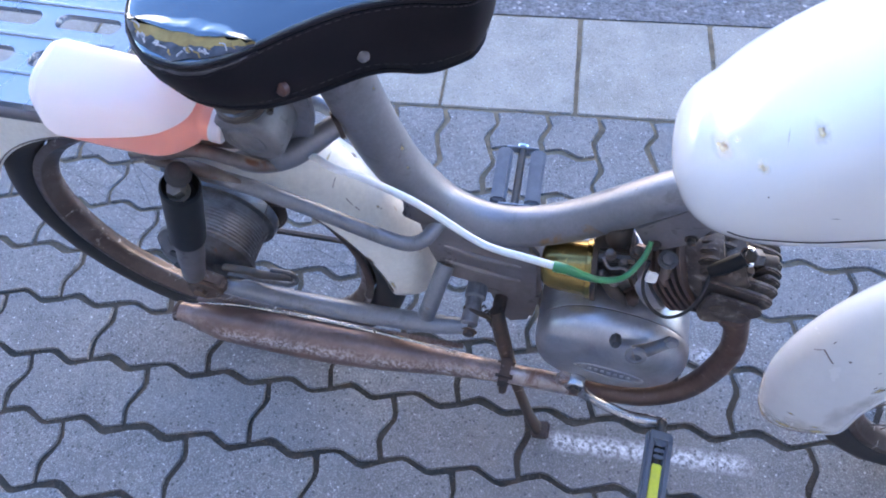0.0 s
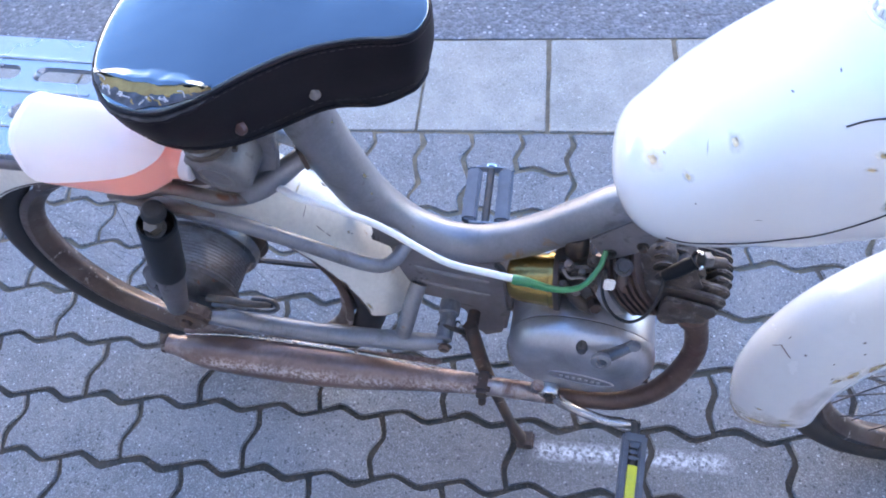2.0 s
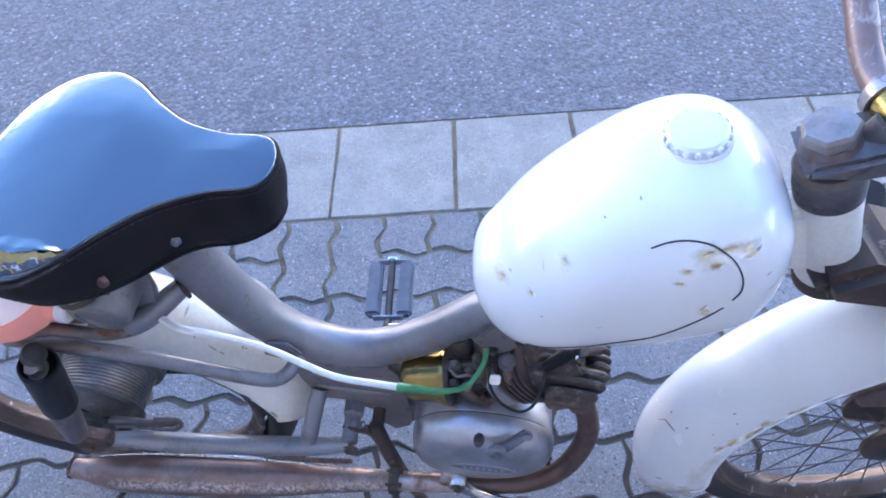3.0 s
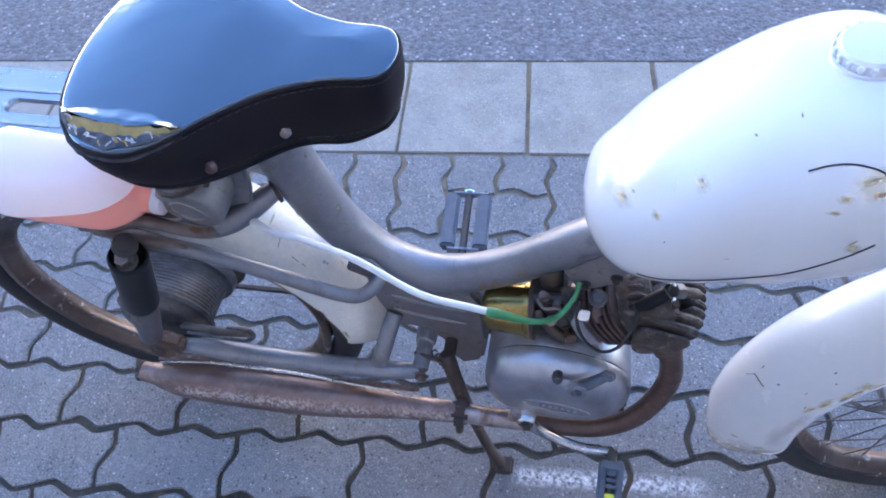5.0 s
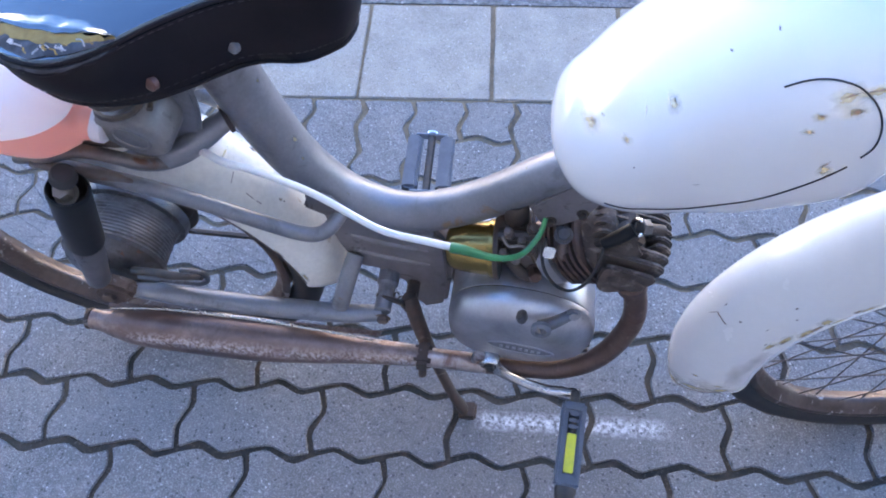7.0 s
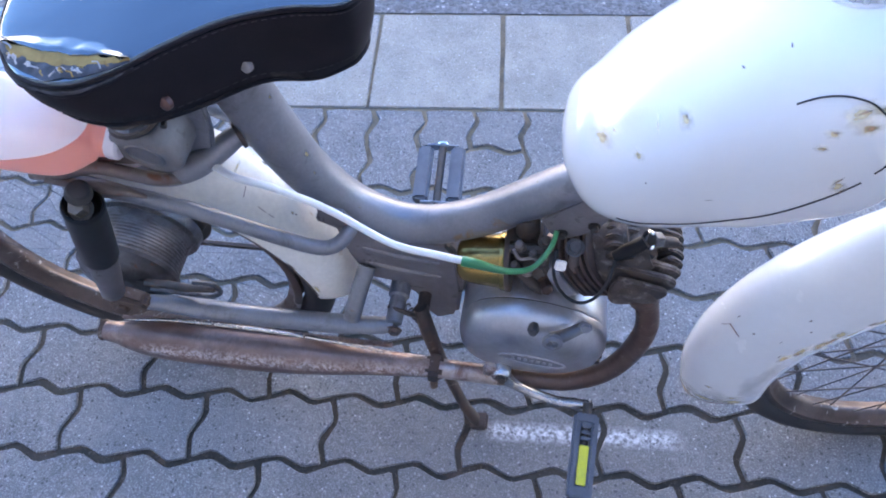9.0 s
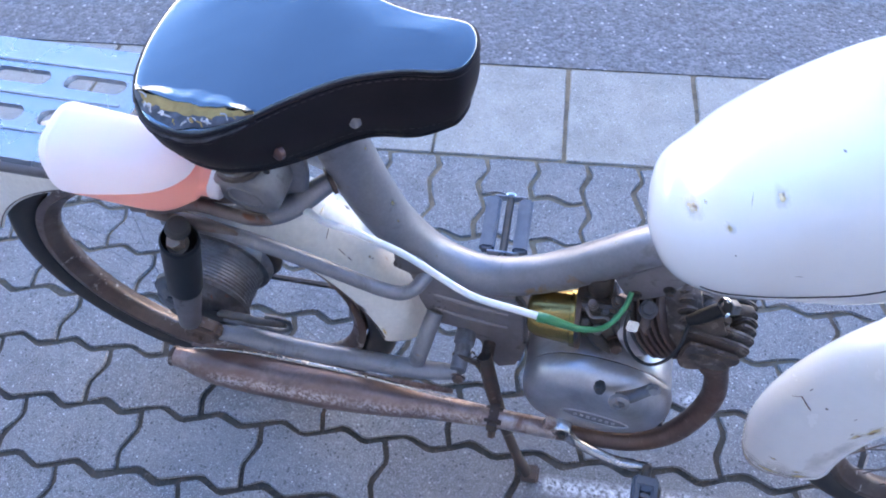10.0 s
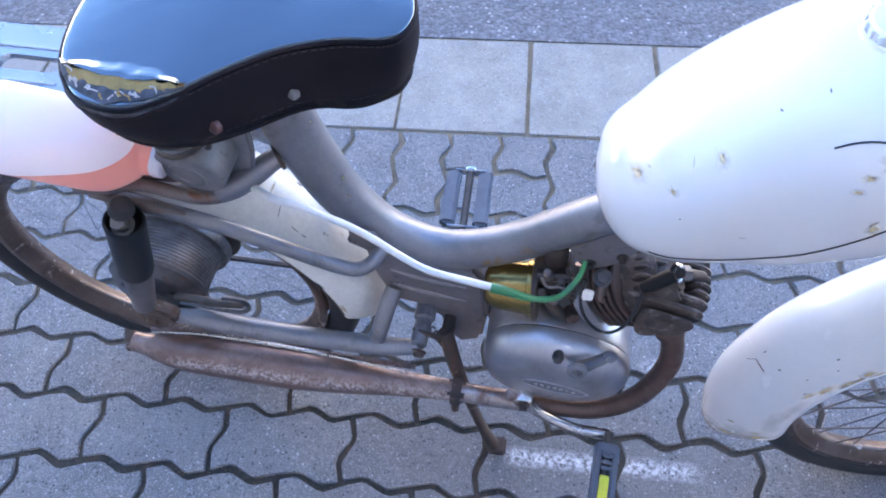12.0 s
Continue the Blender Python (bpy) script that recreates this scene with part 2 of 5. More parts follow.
def feather(m, scale, share):
    """Lets a mark thin out raggedly from its middle to its edge."""
    nt = m.node_tree
    b = next(n for n in nt.nodes if n.type == "BSDF_PRINCIPLED")
    at = nt.nodes.new("ShaderNodeAttribute")
    at.attribute_name = "fade"
    tc = nt.nodes.new("ShaderNodeTexCoord")
    f = mth(nt, "ADD", at.outputs["Fac"], mth(nt, "MULTIPLY", mth(nt, "SUBTRACT", noise_at(nt, tc.outputs["Object"], scale, 5.0, 0.7), 0.5), 0.8))
    nt.links.new(mth(nt, "MULTIPLY", ramp(nt, f, 0.10, 1.05), share), b.inputs["Alpha"])


feather(M_smear, 300, 0.50)
feather(M_core, 300, 0.9)
feather(M_chip, 300, 1.0)
M_grime = surf("thin_road_grime", (0.62, 0.54, 0.47), (0.50, 0.44, 0.40), 60, 300, (0.6, 0.8), bump=0.05)
feather(M_grime, 120, 0.34)


def faded(bm, n, values):
    """Gives the rings of n vertices of a lofted patch their share of colour."""
    lay = bm.verts.layers.float.new("fade")
    bm.verts.ensure_lookup_table()
    for i, v in enumerate(bm.verts):
        v[lay] = values[min(i // n, len(values) - 1)]
    return bm


M_mark = surf("brown_scratch", (0.22, 0.15, 0.12), (0.15, 0.10, 0.09), 90, 300, (0.5, 0.7), bump=0.2)

M_hub = surf("brake_drum_metal", (0.16, 0.162, 0.172), (0.080, 0.074, 0.072), 26, 240, (0.32, 0.5), metal=0.6, bump=0.12,
             spots=((DIRT, 40, 0.55, 0.68, 0.8), (RUST, 55, 0.64, 0.72, 0.85)))
M_spoke = surf("dark_spoke", (0.10, 0.09, 0.09), (0.16, 0.12, 0.10), 30, 200, (0.4, 0.6), metal=0.4, bump=0.0)
M_spoke_pale = surf("dull_steel_spoke", (0.15, 0.145, 0.15), (0.11, 0.105, 0.11), 30, 200, (0.4, 0.6), metal=0.4, bump=0.0)


def make_concrete(name, tone, warm, paint):
    """Grey concrete with pale and dark aggregate; each stone has its own tone."""
    m, nt, b, pos = base_mat(name)
    rnd = nt.nodes.new("ShaderNodeObjectInfo").outputs["Random"]
    isl = nt.nodes.new("ShaderNodeNewGeometry").outputs["Random Per Island"]
    rnd = mth(nt, "FRACT", mth(nt, "ADD", rnd, isl))
    off = nt.nodes.new("ShaderNodeVectorMath")
    cmb = nt.nodes.new("ShaderNodeCombineXYZ")
    nt.links.new(mth(nt, "MULTIPLY", rnd, 40.0), cmb.inputs[0])
    nt.links.new(pos, off.inputs[0])
    nt.links.new(cmb.outputs[0], off.inputs[1])
    p = off.outputs[0]
    big = noise_at(nt, p, 9, 5.0, 0.65, 0.3)
    mid = noise_at(nt, p, 70, 4.0, 0.7)
    fine = noise_at(nt, p, 420, 3.0, 0.7)
    c = mixc(nt, ramp(nt, big, 0.3, 0.7), tuple(v * 0.76 for v in tone), tuple(v * 1.16 for v in warm))
    c = mixc(nt, mth(nt, "MULTIPLY", rnd, 0.28), c, (0.17, 0.17, 0.175))
    c = mixc(nt, mth(nt, "MULTIPLY", ramp(nt, mid, 0.42, 0.64), 0.7 if paint else 0.28), c, (0.125, 0.125, 0.13) if paint else (0.22, 0.21, 0.19))
    c = mixc(nt, mth(nt, "MULTIPLY", ramp(nt, fine, 0.50, 0.68), 0.75), c, (0.47, 0.47, 0.47))
    vor = nd(nt, "ShaderNodeTexVoronoi", Scale=230.0)
    nt.links.new(p, vor.inputs["Vector"])
    cell = nt.nodes.new("ShaderNodeSeparateColor")
    nt.links.new(vor.outputs["Color"], cell.inputs[0])
    speck = mth(nt, "MULTIPLY", mth(nt, "GREATER_THAN", cell.outputs[0], 0.982), mth(nt, "LESS_THAN", vor.outputs["Distance"], 0.42))
    c = mixc(nt, mth(nt, "MULTIPLY", speck, 0.6), c, (0.64, 0.63, 0.62))
    pit = mth(nt, "MULTIPLY", mth(nt, "GREATER_THAN", cell.outputs[1], 0.95), mth(nt, "LESS_THAN", vor.outputs["Distance"], 0.38))
    c = mixc(nt, mth(nt, "MULTIPLY", pit, 0.65), c, (0.08, 0.08, 0.08))
    if paint:
        sep = nt.nodes.new("ShaderNodeSeparateXYZ")
        nt.links.new(pos, sep.inputs[0])
        x, y = sep.outputs[0], sep.outputs[1]
        dx, dy = mth(nt, "SUBTRACT", x, 0.30), mth(nt, "SUBTRACT", y, 0.30)
        reach = mth(nt, "SQRT", mth(nt, "ADD", mth(nt, "MULTIPLY", dx, dx), mth(nt, "MULTIPLY", mth(nt, "MULTIPLY", dy, dy), 3.0)))
        soiled = ramp(nt, mth(nt, "SUBTRACT", reach, mth(nt, "MULTIPLY", noise_at(nt, pos, 7, 5.0, 0.65), 0.5)), 0.20, -0.12)
        c = mixc(nt, mth(nt, "MULTIPLY", soiled, 0.42), c, (0.098, 0.083, 0.077))
        for x0, x1, y0, half in ((0.27, 0.61, 0.365, 0.020), (0.51, 0.57, 0.55, 0.020)):
            inx = mth(nt, "MULTIPLY", ramp(nt, x, x0, x0 + 0.03), ramp(nt, x, x1, x1 - 0.03))
            iny = ramp(nt, mth(nt, "ABSOLUTE", mth(nt, "SUBTRACT", y, y0)), half, half * 0.2)
            c = mixc(nt, mth(nt, "MULTIPLY", mth(nt, "MULTIPLY", inx, iny), ramp(nt, noise_at(nt, pos, 110, 6.0, 0.75), 0.42, 0.60)), c, (0.66, 0.65, 0.66))
    big_cell = nd(nt, "ShaderNodeTexVoronoi", Scale=150.0)
    nt.links.new(p, big_cell.inputs["Vector"])
    grit = nt.nodes.new("ShaderNodeSeparateColor")
    nt.links.new(big_cell.outputs["Color"], grit.inputs[0])
    near = mth(nt, "LESS_THAN", mth(nt, "ADD", big_cell.outputs["Distance"], mth(nt, "MULTIPLY", mid, 0.25)), 0.46)
    c = mixc(nt, mth(nt, "MULTIPLY", mth(nt, "MULTIPLY", mth(nt, "GREATER_THAN", grit.outputs[0], 0.86), near), 0.75), c, (0.062, 0.060, 0.064) if paint else (0.22, 0.20, 0.18))
    c = mixc(nt, mth(nt, "MULTIPLY", mth(nt, "MULTIPLY", mth(nt, "LESS_THAN", grit.outputs[0], 0.10), near), 0.45 if paint else 0.35), c, (0.36, 0.345, 0.34) if paint else (0.58, 0.55, 0.50))
    nt.links.new(c, b.inputs["Base Color"])
    b.inputs["Roughness"].default_value = 0.86
    h = mth(nt, "ADD", mth(nt, "MULTIPLY", fine, 0.6), mth(nt, "MULTIPLY", mid, 0.7))
    add_bump(nt, b, h, 0.55, 0.002)
    return m


M_paver = make_concrete("paving_concrete", (0.168, 0.160, 0.156), (0.203, 0.192, 0.182), True)
M_slab = make_concrete("slab_concrete", (0.315, 0.288, 0.248), (0.345, 0.312, 0.266), False)


def make_soil():
    m, nt, b, pos = base_mat("joint_soil")
    sep = nt.nodes.new("ShaderNodeSeparateXYZ")
    nt.links.new(pos, sep.inputs[0])
    big = noise_at(nt, pos, 5, 4.0, 0.6)
    fine = noise_at(nt, pos, 160, 5.0, 0.7)
    far = ramp(nt, mth(nt, "ADD", sep.outputs[1], mth(nt, "MULTIPLY", big, 0.7)), 0.75, 1.35)
    c = mixc(nt, ramp(nt, big, 0.35, 0.65), (0.050, 0.039, 0.030), (0.085, 0.066, 0.046))
    c = mixc(nt, far, c, mixc(nt, ramp(nt, fine, 0.35, 0.65), (0.20, 0.148, 0.095), (0.31, 0.235, 0.150)))
    c = mixc(nt, mth(nt, "MULTIPLY", ramp(nt, noise_at(nt, pos, 14, 4.0, 0.6), 0.52, 0.62), 0.6), c, (0.105, 0.080, 0.060))
    c = mixc(nt, ramp(nt, fine, 0.56, 0.72), c, (0.19, 0.155, 0.125))
    c = mixc(nt, mth(nt, "MULTIPLY", ramp(nt, noise_at(nt, pos, 40, 5.0, 0.7), 0.54, 0.64), 0.55), c, (0.12, 0.075, 0.05))
    nt.links.new(c, b.inputs["Base Color"])
    b.inputs["Roughness"].default_value = 0.95
    add_bump(nt, b, fine, 0.8, 0.004)
    return m


def make_asphalt():
    m, nt, b, pos = base_mat("asphalt")
    big = noise_at(nt, pos, 3, 5.0, 0.6)
    fine = noise_at(nt, pos, 170, 3.0, 0.65)
    mid = noise_at(nt, pos, 62, 3.0, 0.65)
    vor = nd(nt, "ShaderNodeTexVoronoi", Scale=88.0)
    nt.links.new(pos, vor.inputs["Vector"])
    cell = nt.nodes.new("ShaderNodeSeparateColor")
    nt.links.new(vor.outputs["Color"], cell.inputs[0])
    c = mixc(nt, ramp(nt, big, 0.3, 0.7), (0.120, 0.127, 0.139), (0.158, 0.166, 0.179))
    c = mixc(nt, mth(nt, "MULTIPLY", ramp(nt, cell.outputs[0], 0.35, 1.0), 0.6), c, (0.275, 0.287, 0.305))
    c = mixc(nt, mth(nt, "MULTIPLY", ramp(nt, mid, 0.48, 0.66), 0.75), c, (0.085, 0.085, 0.09))
    c = mixc(nt, mth(nt, "MULTIPLY", ramp(nt, fine, 0.5, 0.68), 0.6), c, (0.06, 0.06, 0.065))
    sp = mth(nt, "MULTIPLY", mth(nt, "GREATER_THAN", cell.outputs[1], 0.94), mth(nt, "LESS_THAN", vor.outputs["Distance"], 0.42))
    c = mixc(nt, mth(nt, "MULTIPLY", sp, 0.5), c, (0.55, 0.55, 0.55))
    nt.links.new(c, b.inputs["Base Color"])
    b.inputs["Roughness"].default_value = 0.85
    h = mth(nt, "ADD", mth(nt, "MULTIPLY", vor.outputs["Distance"], -1.0), mth(nt, "MULTIPLY", fine, 0.6))
    add_bump(nt, b, h, 0.55, 0.005)
    return m


M_soil = make_soil()
M_asphalt = make_asphalt()

# ---------------------------------------------------------------- mesh helpers


def mesh_ob(name, bm, material, smooth=40.0):
    bmesh.ops.remove_doubles(bm, verts=bm.verts, dist=1e-6)
    bmesh.ops.recalc_face_normals(bm, faces=bm.faces)
    me = bpy.data.meshes.new(name)
    bm.to_mesh(me)
    bm.free()
    me.materials.append(material)
    if smooth:
        me.shade_smooth()
        me.set_sharp_from_angle(angle=radians(smooth))
    return new(name, me)


def part(name, bm, material, parent, label="", smooth=40.0):
    ob = mesh_ob(name, bm, material, smooth)
    ob.parent = parent
    if label:
        tagged(ob, label)
    return ob


def thing(name, m, label, category):
    ob = new(name)
    ob.empty_display_size = 0.05
    ob.matrix_world = m
    return tagged(ob, label, category)


def spline(pts, n=8, closed=False):
    """Points on a smooth curve through pts."""
    p = [Vector(q) for q in pts]
    out = []
    cnt = len(p) if closed else len(p) - 1
    for i in range(cnt):
        if closed:
            a, b, c, d = p[i - 1], p[i], p[(i + 1) % len(p)], p[(i + 2) % len(p)]
        else:
            a, b, c, d = p[max(i - 1, 0)], p[i], p[i + 1], p[min(i + 2, len(p) - 1)]
        for k in range(n):
            t = k / n
            out.append(0.5 * ((2 * b) + (c - a) * t + (2 * a - 5 * b + 4 * c - d) * t * t + (3 * b - a - 3 * c + d) * t ** 3))
    if not closed:
        out.append(p[-1])
    return out


def loft(bm, rings, cap=True, closed_ring=True, closed_path=False):
    vs = [[bm.verts.new(v) for v in r] for r in rings]
    n = len(vs[0])
    m = len(vs)
    for i in range(m if closed_path else m - 1):
        a, b = vs[i], vs[(i + 1) % m]
        for j in range(n if closed_ring else n - 1):
            k = (j + 1) % n
            bm.faces.new((a[j], a[k], b[k], b[j]))
    if cap and not closed_path:
        bm.faces.new(vs[0])
        bm.faces.new(list(reversed(vs[-1])))
    return bm


def tube(pts, r, seg=14, n=8, bm=None, flat=1.0, up=(0, 1, 0), smooth_path=True):
    """A tube along a curve; r is one radius or one for each point, flat squeezes it across 'up'."""
    bm = bm or bmesh.new()
    if smooth_path:
        path = spline(pts, n)
        rad = [v[0] for v in spline([(q, 0, 0) for q in r], n)] if isinstance(r, (list, tuple)) else [r] * len(path)
    else:
        path = [Vector(q) for q in pts]
        rad = list(r) if isinstance(r, (list, tuple)) else [r] * len(path)
    rings = []
    side = Vector(up)
    for i, c in enumerate(path):
        t = (path[min(i + 1, len(path) - 1)] - path[max(i - 1, 0)]).normalized()
        u = side - t * side.dot(t)
        if u.length < 1e-4:
            u = t.orthogonal()
        u.normalize()
        side = u
        v = t.cross(u)
        rings.append([c + rad[i] * (u * math.cos(a) + v * math.sin(a) * flat) for a in (2 * math.pi * k / seg for k in range(seg))])
    return loft(bm, rings)


def lathe(profile, centre, axis, seg=28, bm=None, closed=False):
    """Turns (radius, height) pairs round an axis."""
    bm = bm or bmesh.new()
    ax = Vector(axis).normalized()
    u = ax.orthogonal().normalized()
    v = ax.cross(u)
    c = Vector(centre)
    rings = [[c + ax * h + max(r, 1e-5) * (u * math.cos(a) + v * math.sin(a)) for a in (2 * math.pi * k / seg for k in range(seg))] for r, h in profile]
    return loft(bm, rings, cap=not closed, closed_path=closed)


def prism(poly, y0, y1, bevel=0.002, bm=None, to=None):
    """An (x, z) outline pulled out from y0 to y1."""
    b2 = bmesh.new()
    a = [b2.verts.new((x, y0, z)) for x, z in poly]
    b = [b2.verts.new((x, y1, z)) for x, z in poly]
    n = len(poly)
    b2.faces.new(a)
    b2.faces.new(list(reversed(b)))
    for i in range(n):
        j = (i + 1) % n
        b2.faces.new((a[i], b[i], b[j], a[j]))
    bmesh.ops.recalc_face_normals(b2, faces=b2.faces)
    if bevel:
        bmesh.ops.bevel(b2, geom=list(b2.edges), offset=bevel, segments=2, affect="EDGES", clamp_overlap=True)
    if to is not None:
        b2.transform(to)
    return join(bm, b2)


def join(bm, b2):
    if bm is None:
        return b2
    me = bpy.data.meshes.new("tmp")
    b2.to_mesh(me)
    b2.free()
    bm.from_mesh(me)
    bpy.data.meshes.remove(me)
    return bm


def box(size, m, bevel=0.002, bm=None, seg=2):
    b2 = bmesh.new()
    bmesh.ops.create_cube(b2, size=1.0)
    bmesh.ops.scale(b2, vec=size, verts=b2.verts)
    if bevel:
        bmesh.ops.bevel(b2, geom=list(b2.edges), offset=bevel, segments=seg, affect="EDGES", clamp_overlap=True)
    b2.transform(m)
    return join(bm, b2)


def hexbolt(c, axis, r=0.006, h=0.005, bm=None):
    bm = bm or bmesh.new()
    lathe([(r * 1.35, 0), (r * 1.35, 0.0012)], c, axis, 16, bm)
    b2 = lathe([(r * 0.96, 0.001), (r, 0.0015), (r, h * 0.85), (r * 0.9, h)], c, axis, 6)
    return join(bm, b2)

# ---------------------------------------------------------------- ground
TURN_PAVING = pose(0, 0.406, 0, 0, 0, 0.6)
ground = bmesh.new()
bmesh.ops.create_grid(ground, x_segments=2, y_segments=2, size=150)
ground = mesh_ob("ground", ground, M_soil, 0)
ground.location.z = -0.0058
tagged(ground, "dark soil and mossy sand in the paving joints", "ground", kind="structure")

road = bmesh.new()
lo, hi = 1.0205 + 0.002, 90
rv = [road.verts.new(v) for v in ((-140, lo, -0.003), (140, lo, -0.003), (140, hi, -0.003), (-140, hi, -0.003), (-140, lo, -0.02), (140, lo, -0.02))]
road.faces.new(rv[:4])
road.faces.new((rv[0], rv[4], rv[5], rv[1]))
road = mesh_ob("road", road, M_asphalt, 0)
road.matrix_world = TURN_PAVING
tagged(road, "grey asphalt road with pale stone chips", "road", kind="structure")

# unseen wall, added to keep direct sun and half the sky off the moped
wall = box((60, 0.4, 9.0), pose(0, -1.75, 4.48), 0.01)
wall = mesh_ob("unseen_house_wall", wall, surf("pale_render", (0.29, 0.29, 0.295), (0.25, 0.25, 0.255), 2, 60, (0.8, 0.95), bump=0.4), 0)
tagged(wall, "unseen plain pale rendered house wall, added to shade the pavement", "wall", kind="structure")

# unseen wall, added as a sunlit reflector to whiten the blue skylight
house = box((70, 0.4, 5.2), pose(0, 14.0, 2.58), 0.01)
house = mesh_ob("bounce_wall", house, surf("white_render", (0.81, 0.81, 0.80), (0.77, 0.77, 0.76), 2, 60, (0.8, 0.95), bump=0.4), 0)
tagged(house, "unseen plain white wall, added across the road to bounce sunlight", "wall", kind="structure")

# ---------------------------------------------------------------- the moped
moped = thing("moped", pose(0, 0.499, 0, 1.9, 0, -4.73),
              "old white and silver moped with rusty chrome on its stand", "moped")

# steering: everything at the front turns a little to the left about the raked head
RAKE = Vector((0.454, 0, -0.891))
STEER = Matrix.Translation((0.62, 0, 0.80)) @ Matrix.Rotation(radians(-8.0), 4, RAKE) @ Matrix.Translation((-0.62, 0, -0.80))
REAR_AXLE = Vector((-0.246, 0.0, 0.300))
FRONT_AXLE = Vector((0.90, 0.0, 0.291))
GUARD_AXLE = Vector((-0.236, 0.0, 0.294))


def fpart(name, bm, material, parent, label="", smooth=40.0):
    bm.transform(STEER)
    return part(name, bm, material, parent, label, smooth)


# main tube, from under the saddle down and forward to the steering head
frame_bm = tube([(0.021, 0, 0.735), (0.0285, 0, 0.695), (0.0382, 0, 0.648), (0.0535, 0, 0.5926), (0.0735, 0, 0.543), (0.110, 0, 0.493), (0.155, 0, 0.465), (0.196, 0, 0.4615),
                 (0.240, 0, 0.479), (0.283, 0, 0.508), (0.317, 0, 0.5375), (0.36, 0, 0.574), (0.45, 0, 0.640), (0.60, 0, 0.725)],
                [0.0285, 0.0285, 0.0282, 0.0280, 0.0270, 0.0258, 0.0250, 0.0246, 0.0238, 0.0236, 0.0236, 0.0236, 0.024, 0.025], 24, 8)
main_tube = part("main_tube", frame_bm, M_silver, moped, "curved silver-lacquered frame tube with rust spots")

gusset = prism([(0.074, 0.489), (0.091, 0.474), (0.097, 0.4135), (0.1126, 0.356), (0.147, 0.350), (0.1765, 0.323), (0.1865, 0.275), (0.204, 0.248), (0.2353, 0.268), (0.243, 0.345), (0.238, 0.44), (0.226, 0.462), (0.165, 0.462), (0.12, 0.485), (0.090, 0.515), (0.076, 0.515)], -0.026, 0.026, 0.006)
gusset = part("frame_box", gusset, M_plate, moped, "pressed steel frame box in dull silver")
for z in (0.425, 0.390):
    part("pressed_rib", tube([(0.120, -0.0255, z + 0.010), (0.16, -0.0262, z), (0.215, -0.0255, z - 0.010)], [0.0022, 0.0045, 0.0022], 10, 4), M_plate, gusset)
headplate = prism([(0.325, 0.535), (0.347, 0.494), (0.368, 0.500), (0.392, 0.520), (0.412, 0.57), (0.385, 0.60)], -0.024, 0.024, 0.005)
headplate = part("engine_bracket", headplate, M_plate, moped)
for p in ((0.354, 0.512), (0.386, 0.532)):
    part("bolt", hexbolt((p[0], -0.024, p[1]), (0, -1, 0), 0.005, 0.006), M_grease, headplate)

# rear stays
for sgn in (-1, 1):
    part("upper_stay", tube([(0.036, sgn * 0.004, 0.628), (0.0188, sgn * 0.022, 0.627), (0.0, sgn * 0.040, 0.6205), (-0.022, sgn * 0.052, 0.610), (-0.048, sgn * 0.055, 0.599), (-0.072, sgn * 0.056, 0.594), (-0.088, sgn * 0.057, 0.592)],
                            [0.0108, 0.0112, 0.0125, 0.0135, 0.0135, 0.012, 0.008], 16), M_silver, moped)
    part("stay_collar", lathe([(0.012, -0.0025), (0.0148, -0.002), (0.0148, 0.002), (0.012, 0.0025)], (0.021, sgn * 0.020, 0.6275), (-0.75, sgn * 0.62, -0.08), 16), M_stand, moped)
part("lower_stay", tube([(-0.165, -0.072, 0.586), (-0.135, -0.070, 0.580), (-0.093, -0.070, 0.571), (-0.055, -0.068, 0.556), (0.0, -0.066, 0.530), (0.050, -0.062, 0.499), (0.076, -0.060, 0.486), (0.094, -0.057, 0.482), (0.108, -0.048, 0.485), (0.118, -0.028, 0.490)], 0.0088, 14), M_silver, moped)
part("lower_stay", tube([(-0.165, 0.072, 0.586), (-0.055, 0.068, 0.556), (0.040, 0.062, 0.505), (0.085, 0.024, 0.490)], 0.0095, 14), M_silver, moped)
for sgn in (-1, 1):
    part("stay_bracket", tube([(-0.172, sgn * 0.078, 0.603), (-0.150, sgn * 0.079, 0.602), (-0.125, sgn * 0.078, 0.597), (-0.105, sgn * 0.076, 0.590), (-0.092, sgn * 0.074, 0.583), (-0.080, sgn * 0.072, 0.575)], [0.007, 0.008, 0.0085, 0.0075, 0.005, 0.002], 12, 6, None, 0.7), M_bracket, moped, "brown rusted stay bracket")

part("tail_plate", prism([(-0.122, 0.626), (-0.108, 0.640), (-0.085, 0.648), (-0.052, 0.643), (-0.046, 0.633), (-0.075, 0.626)], -0.070, 0.070, 0.003), M_bracket, moped, "brown rusted tail plate under the saddle")
for sgn in (-1, 1):
    part("tail_rail", tube([(-0.200, sgn * 0.070, 0.592), (-0.158, sgn * 0.077, 0.610), (-0.1135, sgn * 0.078, 0.628), (-0.0917, sgn * 0.078, 0.6285), (-0.070, sgn * 0.077, 0.622), (-0.049, sgn * 0.072, 0.611), (-0.030, sgn * 0.058, 0.598)], [0.005, 0.0065, 0.007, 0.007, 0.007, 0.0065, 0.005], 12, 6), M_bracket, moped, "brown stained tail rail")

